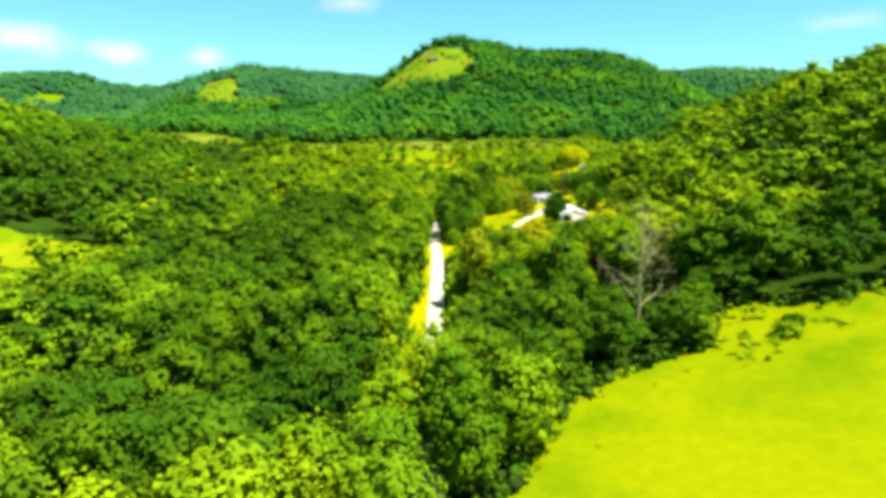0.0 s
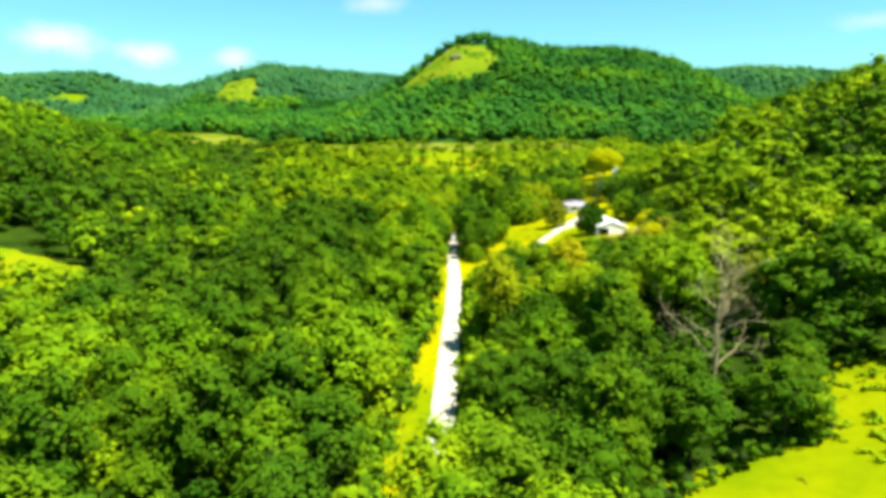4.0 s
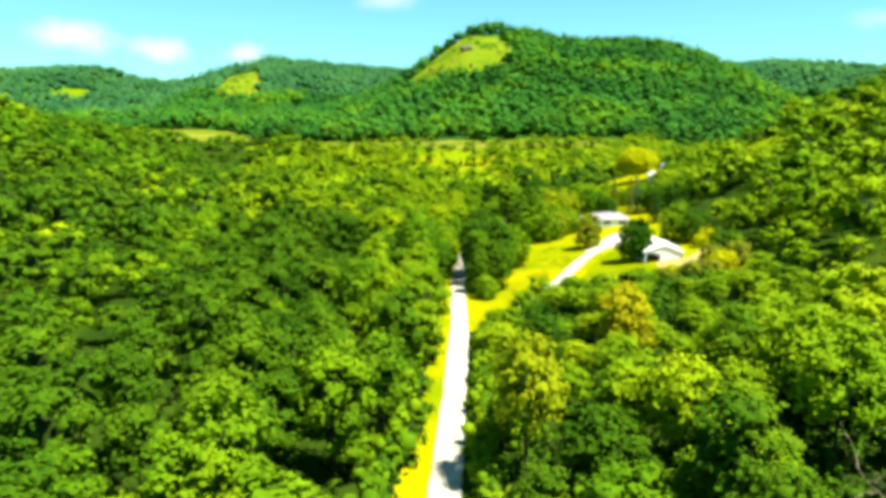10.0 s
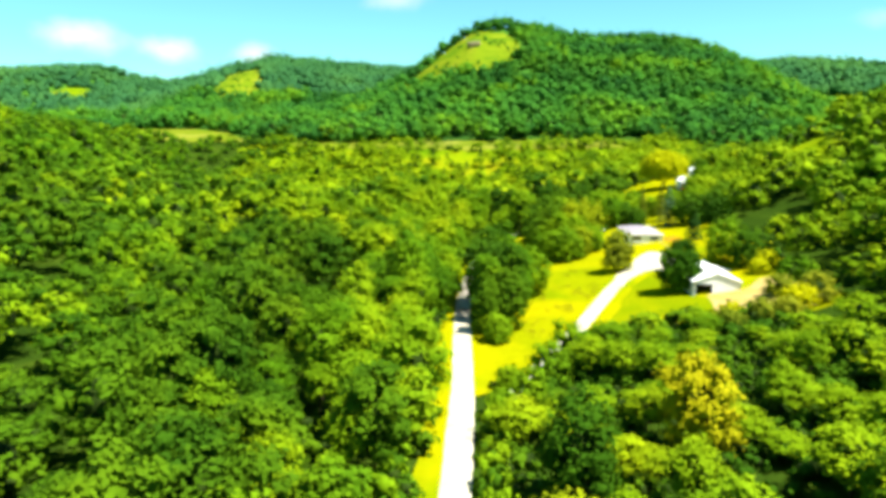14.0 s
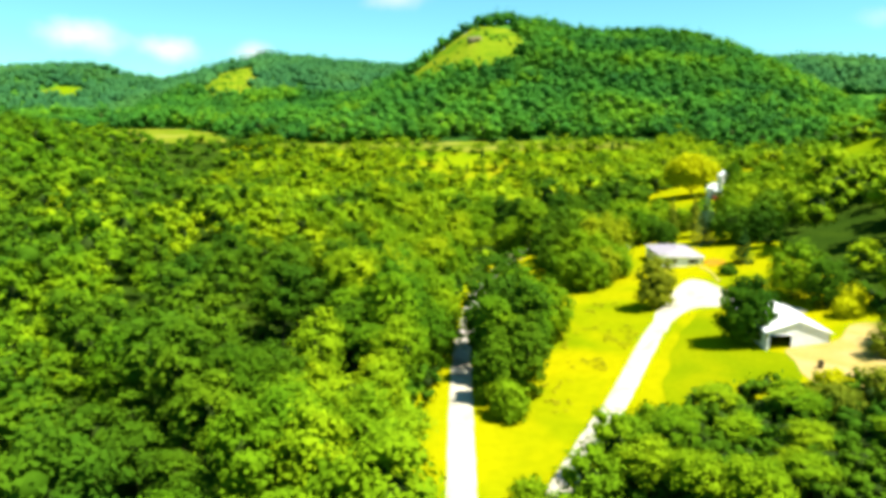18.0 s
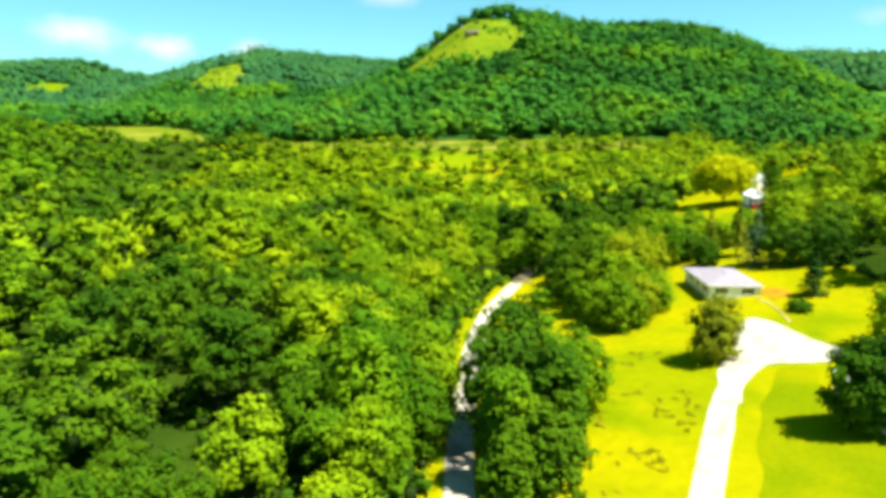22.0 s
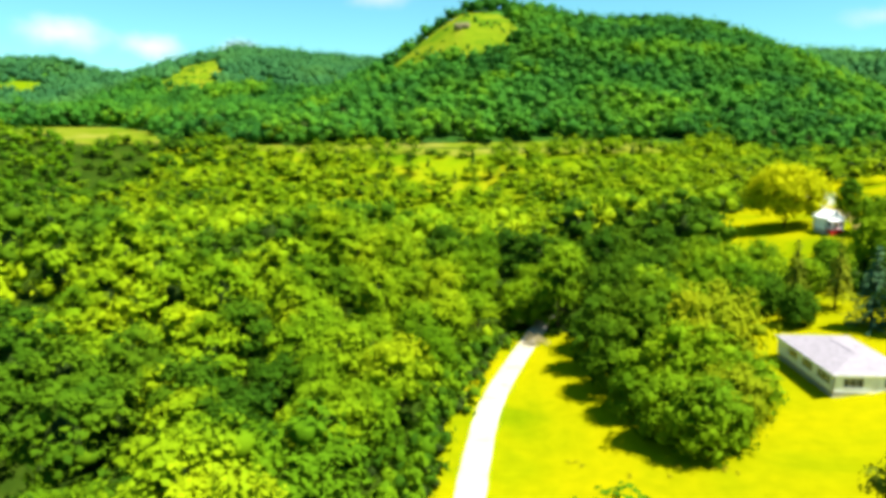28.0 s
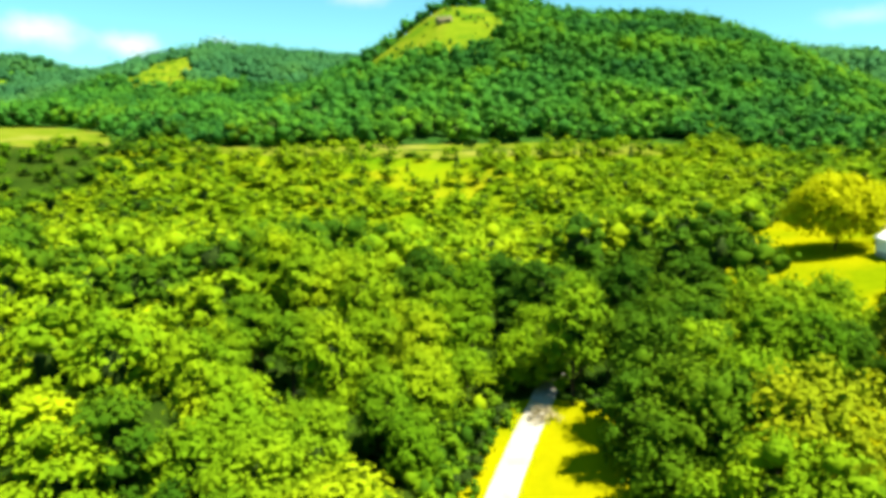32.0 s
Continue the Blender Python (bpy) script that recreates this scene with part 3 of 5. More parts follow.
def crown_arrays(seed, radius, low, top, clumps, per, size, core=1, full=False, boss=0.43, stray=0.4, dome=0.72, lump=1):
    """A crown of leafy bosses on an uneven frame between two heights: each boss a dense heart of foliage under loose leaf sprays."""
    rng = np.random.RandomState(seed)
    mid, half = (low + top) / 2, (top - low) / 2
    k = np.arange(clumps)
    u = 1 - (1.97 if full else 1.7) * (k + 0.5) / clumps
    w = k * 2.39996 + rng.uniform(0, 6)
    ring = np.sqrt(np.clip(1 - u * u, 0, 1)) if not full else np.sqrt(np.clip(1 - np.where(u < 0, u * 0.6, u) ** 2, 0, 1))
    reach = rng.uniform(0.58, 0.92, clumps) * (1 + 0.16 * np.sin(w * 2 + seed))
    cen = np.stack([np.cos(w) * ring * radius * reach, np.sin(w) * ring * radius * reach, mid + u * half * rng.uniform(0.62, 0.94, clumps)], 1)
    br = radius * boss * rng.uniform(0.62, 1.25, clumps)
    d = rng.normal(0, 1, (clumps, per, 3))
    d /= np.linalg.norm(d, axis=2)[..., None]
    out = cen - np.array([0, 0, mid - 0.3 * half])
    out /= np.linalg.norm(out, axis=1)[:, None] + 1e-9
    d = d + out[:, None] * 0.5 + np.array([0, 0, 0.15 if full else 0.4])
    d /= np.linalg.norm(d, axis=2)[..., None]
    dist = br[:, None] * rng.uniform(0.72, 1.36, (clumps, per))
    pts = cen[:, None] + d * dist[..., None] * np.array([1, 1, 0.85])
    swell = pts - np.array([0, 0, mid - 0.2 * half])
    swell /= np.linalg.norm(swell, axis=2)[..., None] + 1e-9
    nor = (1.2 - dome) * d + dome * swell + np.array([0, 0, 0.25])
    v, t = leaves(pts.reshape(-1, 3), nor.reshape(-1, 3), size, rng, stray)
    iv, it = ICO[lump]
    hearts = cen[:, None] + iv[None] * (br[:, None] * rng.uniform(0.46, 0.8, (clumps, len(iv))))[..., None] * np.array([1, 1, 0.85])
    ht = (it[None] + (np.arange(clumps) * len(iv))[:, None, None]).reshape(-1, 3)
    # core blob with its own material slot, mostly the painted-shade colour
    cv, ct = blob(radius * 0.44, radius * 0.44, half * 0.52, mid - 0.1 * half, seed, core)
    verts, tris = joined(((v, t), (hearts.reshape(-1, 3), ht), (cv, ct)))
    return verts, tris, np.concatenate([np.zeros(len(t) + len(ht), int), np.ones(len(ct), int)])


def trunk_arrays(seed, height, radius, spread, low):
    """A tapered trunk with limbs that reach into the crown."""
    rng = random.Random(seed)
    lean = rng.uniform(-0.4, 0.4)
    pieces = [tube_arrays([(0, 0, -0.6), (0.05, 0, 0.5), (lean * 0.4, 0.1, low), (lean, 0.2, height * 0.8)], [radius * 1.5, radius, radius * 0.8, radius * 0.2], 7)]
    for i in range(5):
        a, z = i * 1.26 + rng.uniform(-0.4, 0.4), low * rng.uniform(0.75, 1.25)
        r = spread * rng.uniform(0.5, 0.75)
        pieces.append(tube_arrays([(lean * 0.4, 0, z), (math.cos(a) * r * 0.5, math.sin(a) * r * 0.5, z + r * 0.5), (math.cos(a) * r, math.sin(a) * r, z + r * 0.95)], [radius * 0.45, radius * 0.3, radius * 0.1], 5))
    return joined(pieces)


def tree_meshes(kind, seed, height, radius, low, clumps, per, size, mat, core=1, boss=0.43, full=False):
    v, t = trunk_arrays(seed, height, max(0.14, height * 0.016), radius, low)
    tm = mesh_of(kind + "_trunk", v, t, [BARK], smooth=True)
    v, t, k = crown_arrays(seed, radius, low, height, clumps, per, size, core, full, boss)
    return tm, mesh_of(kind + "_crown", v, t, [mat, CROWN_SHADE], k, smooth=True)


def tree(name, meshes, x, y, scale, turn, label, category="tree", group="", lift=0.0):
    ob = empty(name, pose(x, y, float(land(x, y)) + lift, 0, 0, turn) @ Matrix.Diagonal((scale[0], scale[0], scale[1], 1)), label, category, group)
    shared("trunk", meshes[0], ob)
    shared("crown", meshes[1], ob)
    return ob


def broadleaves(kind, seed, mat, shapes):
    return [tree_meshes(kind, seed + i, 18.0, r, low, 20, 68, 0.72, mat) for i, (r, low) in enumerate(shapes)]


OAKS = broadleaves("broadleaf", 11, LEAF, ((4.4, 4.5), (4.9, 5.0), (3.8, 4.0), (5.4, 6.0), (4.1, 5.5), (4.7, 3.6)))
OAKS_DARK = broadleaves("dark_broadleaf", 31, LEAF_DARK, ((4.3, 3.5), (3.9, 3.0), (4.9, 4.0)))
OAKS_PALE = broadleaves("pale_broadleaf", 41, LEAF_SCRUB, ((4.6, 3.5), (5.0, 4.0), (5.3, 4.0)))
OAKS_FRESH = broadleaves("fresh_broadleaf", 141, LEAF_FRESH, ((4.7, 4.0), (5.3, 4.5), (4.3, 3.6)))

# single trees and shrubs that stand in view: plan place, crown radius, height
SINGLES = []


def single(name, seed, x, y, radius, height, mat, label, low=0.25, clumps=26, per=60, size=0.66, category="tree", boss=0.42, full=True):
    SINGLES.append((x, y, radius))
    return tree(name, tree_meshes(name, seed, height, radius, height * low, clumps, per, size, mat, 1, boss, full), x, y, (1, 1), 0, label, category)


single("yard_tree", 101, 39.9, 323.4, 4.0, 12.2, LEAF_OLIVE, "dense olive-green rounded tree in the grass yard", -0.02, 34, 64, size=0.6, boss=0.38)
single("yard_tree", 102, 49.2, 293.5, 4.4, 12.5, LEAF_DARK, "dark green leafy tree beside the barn", 0.0, 38, 85, size=0.74, boss=0.36)
single("shade_tree", 103, 86.6, 458, 10.9, 17.5, LEAF_GOLD, "large spreading yellow-green shade tree in sunlit grass", 0.1, 54, 70, 0.9, boss=0.27, full=False)
single("small_tree", 104, 29.2, 213.3, 4.7, 15.5, LEAF_AMBER, "rounded orange-yellow tree rising among green ones", 0.1)
single("roadside_tree", 230, 8.4, 173.4, 4.6, 20.5, LEAF_LIME, "tall yellow-green tree with a round crown by the road", 0.4)
for i, (x, y, r, h) in enumerate(((12.8, 204, 4.4, 16), (38.6, 185.5, 4.4, 17.5))):
    single("small_tree", 250 + i, x, y, r, h, LEAF_DARK, "round dark green tree standing out among lighter ones", 0.1)
for i, (x, y, r, h) in enumerate(((-17, 350, 4.4, 12), (-12.8, 390, 4.4, 12), (-8.8, 384, 3.6, 9), (-60, 272, 5.0, 13))):
    single("woodland_tree", 260 + i, x, y, r, h, LEAF_FRESH if i % 2 else LEAF, "green leafy tree at the edge of the wood", 0.05)
single("woodland_tree", 252, 17, 152, 4.6, 13, LEAF_FRESH, "green leafy tree filling a gap in the wood", 0.08)
single("shrub", 105, 63.6, 344.2, 2.6, 2.0, LEAF_DARK, "low dark shrub in the yard", 0.02, 14, 30, 0.45, "shrub")
single("yard_tree", 106, 67.6, 317, 5.6, 11.8, LEAF, "broad leafy tree behind the barn", 0.04)
single("yard_tree", 107, 71, 309, 4.2, 9.5, LEAF_DARK, "leafy tree at the barn's back corner", 0.04)
for i, (x, y, r, h, dark) in enumerate(((2.6, 279, 3.2, 13, 1), (7.2, 280.5, 3.5, 15, 1), (2.4, 287, 3.8, 18, 2), (8.2, 289, 4.0, 19.5, 1), (1.5, 298, 6.0, 22, 1), (10, 298, 3.9, 18, 2), (6.6, 304, 4.6, 22.5, 2), (4.2, 303.5, 5.2, 23, 1), (14.6, 309, 4.4, 13.5, 0))):
    single("roadside_tree", 108 + i, x, y, r, h, (LEAF, LEAF_DARK, LEAF_FRESH)[dark], "tall dark leafy tree at the road's edge" if dark == 1 else "tall green leafy tree in the grass by the road", 0.02, 38, 56, 0.72, boss=0.36)
for i, (x, y, r, h) in enumerate(((-9.4, 296, 4.2, 13), (-9.0, 306, 4.4, 14), (-10, 316, 4.6, 14))):
    single("roadside_tree", 220 + i, x, y, r, h, LEAF, "green leafy tree crowding the grass verge of the road", 0.06)
for i, (x, y, r, h) in enumerate(((-6.2, 64, 5.6, 14), (-7.5, 76, 4.6, 14), (3.2, 80, 4.4, 15), (-6.5, 88, 4.4, 13.5), (2.6, 91, 4.4, 13.5))):
    single("roadside_tree", 140 + i, x, y, r, h, LEAF, "leafy tree leaning over the gravel road", 0.1)
for i, (x, y, r, h) in enumerate(((7.5, 413, 4.4, 11), (14.5, 411.5, 4.2, 10), (20, 422, 5.0, 12), (23, 440, 5.0, 13), (29, 447, 5.0, 12), (12.5, 424, 5.0, 12), (51.5, 398, 4.4, 12.5), (46, 401, 5.0, 14), (54.5, 407, 4.4, 11), (49, 411, 5.0, 13), (56, 418, 4.4, 11), (51, 424, 4.8, 12))):
    single("yard_tree", 150 + i, x, y, r, h, LEAF_DARK if i in (2, 4) else LEAF, "leafy tree at the back edge of the yard", 0.02)
for i, (x, y, r, h, dark) in enumerate(((57, 400, 4.2, 9, 1), (62, 411, 4.5, 8, 0), (77, 380, 6.2, 11.5, 1), (84, 378, 5.8, 11, 1), (86, 402, 5.4, 10.5, 0), (92, 413, 6.2, 12, 0), (100, 405, 6.4, 12, 0),
                                         (97, 425, 5.4, 12, 0), (107, 412, 6.4, 13, 0), (105, 428, 5.8, 12.5, 0), (113, 424, 6.4, 13.5, 0), (121, 428, 6.0, 13, 0), (78, 414, 3.6, 6.5, 0), (93, 392, 6.0, 12, 1), (99, 437, 4.4, 8.5, 0), (64, 420, 4.6, 9, 0), (70, 409, 3.6, 7, 0), (60, 391, 3.2, 7, 1), (82, 424, 3.4, 5, 0), (88, 418, 3.8, 11, 0), (102.2, 455, 2.8, 11.5, 0))):
    single("yard_tree", 170 + i, x, y, r, h, LEAF_DARK if dark else LEAF, "dark leafy tree shading the back of the yard" if dark else "leafy tree between the two yards", 0.02)
single("yard_tree", 190, 35.0, 369, 7.4, 17.0, LEAF_LIME, "broad yellow-green domed tree in the clump beside the house", 0.08, 46, 80, 0.7, boss=0.34)
for i, (x, y, r, h, mat) in enumerate(((24.8, 352, 4.0, 9.5, LEAF), (28.4, 347, 4.4, 10.5, LEAF), (32.4, 350.5, 4.4, 11, LEAF_LIME), (22.6, 361, 4.0, 10.5, LEAF_FRESH), (20.8, 371, 4.0, 12, LEAF_DARK), (20.5, 382, 4.4, 14, LEAF_DARK), (33, 358, 4.6, 12.5, LEAF))):
    single("yard_tree", 240 + i, x, y, r, h, mat, "dark leafy tree at the clump's edge above the grass" if mat is LEAF_DARK else "green leafy tree of the clump standing in the yard grass", 0.02)
single("yard_tree", 191, 37.2, 357.5, 4.2, 8.5, LEAF, "leafy green tree standing in the yard grass", 0.04)
for i, (x, y, r, h) in enumerate(((4.6, 233, 2.6, 5.0), (9.6, 237.5, 3.0, 6.5), (13.4, 244, 3.4, 8.5), (6.2, 246, 2.2, 3.6), (17.2, 250, 3.5, 9.8), (20.8, 258.0, 3.0, 4.5), (25.0, 263.0, 2.6, 3.4))):
    single("shrub", 180 + i, x, y, r, h, LEAF, "green leafy bush where the drive leaves the road", 0.0, 18, 44, 0.55, "shrub")
for i, (x, y, r, h, mat) in enumerate(((50.3, 262, 3.0, 4.0, LEAF_OLIVE), (53.5, 269.5, 2.2, 2.8, LEAF_GOLD), (57.5, 264, 3.0, 4.5, LEAF_OLIVE), (71, 301, 2.6, 3.6, LEAF_GOLD), (74, 306, 3.0, 4.2, LEAF_GOLD), (67, 279.5, 3.0, 5.0, LEAF_OLIVE), (72, 283, 4.0, 7.5, LEAF), (66, 268, 3.2, 5.5, LEAF_GOLD), (71.5, 272, 3.4, 6.5, LEAF_OLIVE), (61.5, 263, 2.8, 5.0, LEAF_OLIVE))):
    single("shrub", 210 + i, x, y, r, h, mat, "yellow-orange leafy bush by the dirt yard" if mat is LEAF_GOLD else "olive bush at the edge of the dirt yard", 0.0, 18, 44, 0.5, "shrub")
single("small_tree", 116, 4.5, 272.5, 2.8, 6.5, LEAF, "small bright tree under the tall roadside trees", 0.02)
for i, (x, y, r, h) in enumerate(((28, 360.5, 5.0, 14), (28, 371, 5.2, 16), (28, 381, 5.4, 17), (33, 381, 5.2, 16), (24.5, 391, 5.6, 17), (36.5, 384, 4.6, 14), (31, 391, 5.4, 16))):
    single("yard_tree", 120 + i, x, y, r, h, LEAF_DARK if i in (1, 2, 4) else LEAF, "leafy tree of the clump beside the house", 0.02)
for i, (x, y, r, h) in enumerate(((-15.5, 72, 4.8, 14), (-17.2, 97.5, 4.6, 14), (-21.5, 108, 4.8, 15), (0.6, 87, 5.0, 18), (6.0, 95, 5.2, 18), (-1.6, 99, 4.8, 17.5), (10.5, 88, 4.8, 16), (13, 100, 5.0, 17), (3.5, 106, 4.6, 16))):
    single("woodland_tree", 140 + i, x, y, r, h, LEAF_DARK if i % 3 == 1 else LEAF, "dark leafy tree leaning over the narrow road" if i % 3 == 1 else "green tree leaning over the narrow road", 0.15)
single("woodland_tree", 130, 57, 164, 5.0, 15, LEAF_OLIVE, "thin olive tree beside the dead tree", 0.2)
single("shrub", 131, 63.5, 119.5, 2.6, 2.4, LEAF, "low green shrub standing in the hay meadow", 0.0, 14, 34, 0.5, "shrub")
single("shrub", 132, 66.5, 123.5, 2.0, 2.0, LEAF_DARK, "low green shrub standing in the hay meadow", 0.0, 14, 34, 0.5, "shrub")


def conifer_meshes(name, seed, height, radius, mat, whorls=17, bare=0.06):
    """A spire of drooping boughs in whorls round a straight trunk."""
    rng = np.random.RandomState(seed)
    v, t = tube_arrays([(0, 0, -0.4), (0, 0, height * 0.5), (0, 0, height)], [height * 0.018, height * 0.012, 0.02], 7)
    tm = mesh_of(name + "_trunk", v, t, [BARK], smooth=True)
    pieces = []
    for i in range(whorls):
        f = i / (whorls - 1)
        z = height * (bare + (0.98 - bare) * f)
        reach = radius * (1 - f) ** 0.85 + 0.15
        for k in range(9 if f < 0.7 else 6):
            a = k * 0.7 + i * 0.9 + rng.uniform(-0.2, 0.2)
            r = reach * rng.uniform(0.75, 1.1)
            m = 9 if f < 0.7 else 5
            q = np.linspace(0.2, 1, m)
            pts = np.stack([np.cos(a) * r * q, np.sin(a) * r * q, z - 0.28 * r * q ** 1.6 + 0.1], 1) + rng.normal(0, 0.08, (m, 3))
            nor = np.tile((np.cos(a) * 0.5, np.sin(a) * 0.5, 1.0), (m, 1))
            pieces.append(leaves(pts, nor, 0.62 * (0.6 + radius / 8), rng))
    v, t = joined(pieces)
    return tm, mesh_of(name + "_boughs", v, t, [mat])


SPRUCE = conifer_meshes("spruce", 201, 15.0, 3.6, LEAF_SPRUCE)
PINE = conifer_meshes("pine", 202, 14.0, 3.2, LEAF_OLIVE, 15, 0.2)
CEDAR = conifer_meshes("cedar", 203, 8.0, 2.2, LEAF_CEDAR, 13)


def conifer(name, kit, x, y, wide, tall, label, group=""):
    SINGLES.append((x, y, 2.5))
    ob = empty(name, pose(x, y, float(land(x, y)), 0, 0, (x * 37) % 360) @ Matrix.Diagonal((wide, wide, tall, 1)), label, "conifer", group)
    shared("trunk", kit[0], ob)
    shared("bough_crown", kit[1], ob)


conifer("spruce", SPRUCE, 70, 384.5, 1.35, 1.0, "tall blue-grey spruce behind the house")
conifer("pine", PINE, 64.4, 402.5, 1.0, 1.0, "thin tall pine at the back of the yard")
conifer("pine", PINE, 70, 397, 1.1, 1.05, "thin tall pine at the back of the yard")
conifer("yard_conifer", CEDAR, 70.2, 353.0, 1.5, 1.2, "dark conifer in the yard beside the house")
for x, y, k in ((-38, 640, 1.3), (-12, 632, 0.9), (-28, 655, 0.7), (8, 640, 0.8), (-2, 662, 1.1), (30, 664, 0.8), (-60, 668, 0.9), (62, 672, 0.8), (-86, 676, 0.7), (18, 622, 0.7), (92, 670, 0.9)):
    conifer("cedar", CEDAR, x, y, k, k, "dark cedar on the pale grass bench", "cedars of the grass bench")
for x, y, k in ((-96, 1030, 1.2), (-88, 1036, 1.0), (-80, 1028, 1.3), (-73, 1040, 1.1), (-66, 1034, 0.9), (-60, 1046, 1.2), (-52, 1048, 1.0), (-84, 1012, 0.9), (-70, 1004, 0.7), (-104, 1020, 1.1)):
    conifer("cedar", CEDAR, x, y, k, k, "dark cedar on the open ridge", "cedars of the ridge")


def dead_tree(x, y, height, seed):
    """A bare tree: trunk, limbs and twigs bleached by the sun."""
    rng = random.Random(seed)
    ob = empty("dead_tree", pose(x, y, float(land(x, y)) - 0.3), "large dead tree with bleached bare branches", "dead tree")
    v, t = tube_arrays([(0, 0, 0), (0.3, 0.1, height * 0.25), (0.1, 0.4, height * 0.5), (0.6, 0.2, height * 0.75), (0.9, 0, height)], [0.42, 0.32, 0.25, 0.15, 0.04], 8)
    shared("trunk", mesh_of("dead_trunk", v, t, [DEADWOOD], smooth=True), ob)

    def grow(p, d, length, r, depth, pieces):
        pts, q, w = [p], p, d
        for _ in range(4):
            w = (w + Vector([rng.uniform(-0.42, 0.42) for _ in range(3)]) + Vector((0, 0, 0.08))).normalized()
            q = q + w * length / 4
            pts.append(q)
        pieces.append(tube_arrays(pts, [r, r * 0.82, r * 0.64, r * 0.46, r * 0.25], 5))
        if depth:
            for i in range(3):
                k = rng.randint(1, 4)
                side = (w + Vector([rng.uniform(-1, 1) for _ in range(3)]) * 0.9).normalized()
                grow(pts[k], side, length * rng.uniform(0.45, 0.65), r * 0.5, depth - 1, pieces)

    for i in range(17):
        a, f = i * 2.4 + rng.uniform(-0.3, 0.3), 0.16 + 0.78 * i / 16
        pieces = []
        grow(Vector((0.3, 0.2, height * f)), Vector((math.cos(a), math.sin(a), 0.55 + 0.7 * f)).normalized(), height * 0.42 * (1.0 - 0.4 * f), 0.14 * (1.2 - 0.6 * f), 3, pieces)
        v, t = joined(pieces)
        shared("limb", mesh_of("dead_limb", v, t, [DEADWOOD], smooth=True), ob)


dead_tree(41.6, 139.5, 22.5, 5)


# plan patches of foliage tone; some dark ones paint shade into the leaves
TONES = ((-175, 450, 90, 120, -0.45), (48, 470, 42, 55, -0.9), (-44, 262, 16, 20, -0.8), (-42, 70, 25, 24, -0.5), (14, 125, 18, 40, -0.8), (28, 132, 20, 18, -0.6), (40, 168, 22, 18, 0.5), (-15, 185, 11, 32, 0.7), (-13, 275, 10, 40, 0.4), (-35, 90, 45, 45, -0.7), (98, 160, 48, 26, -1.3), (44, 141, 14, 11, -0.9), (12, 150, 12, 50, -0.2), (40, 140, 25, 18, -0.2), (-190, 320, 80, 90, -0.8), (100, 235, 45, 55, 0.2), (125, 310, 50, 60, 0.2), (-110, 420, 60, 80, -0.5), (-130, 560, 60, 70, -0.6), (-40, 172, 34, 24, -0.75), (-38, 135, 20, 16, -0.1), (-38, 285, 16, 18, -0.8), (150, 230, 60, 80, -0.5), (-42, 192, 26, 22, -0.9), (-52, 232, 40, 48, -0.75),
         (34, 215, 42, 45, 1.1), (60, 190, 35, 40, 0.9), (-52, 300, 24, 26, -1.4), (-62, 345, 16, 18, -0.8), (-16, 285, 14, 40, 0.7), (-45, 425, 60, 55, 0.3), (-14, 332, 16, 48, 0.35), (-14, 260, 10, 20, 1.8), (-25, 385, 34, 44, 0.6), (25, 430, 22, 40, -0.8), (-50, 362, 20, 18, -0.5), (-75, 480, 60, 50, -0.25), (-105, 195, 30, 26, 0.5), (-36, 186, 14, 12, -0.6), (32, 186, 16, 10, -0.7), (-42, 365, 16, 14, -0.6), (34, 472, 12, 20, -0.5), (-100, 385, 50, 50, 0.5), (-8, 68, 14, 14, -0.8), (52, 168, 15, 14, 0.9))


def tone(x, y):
    """How light the foliage of a stand is: its own mix of trees, with shade painted into some dark stands."""
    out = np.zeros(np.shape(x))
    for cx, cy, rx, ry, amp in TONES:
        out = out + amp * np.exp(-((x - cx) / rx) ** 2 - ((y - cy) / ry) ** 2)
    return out


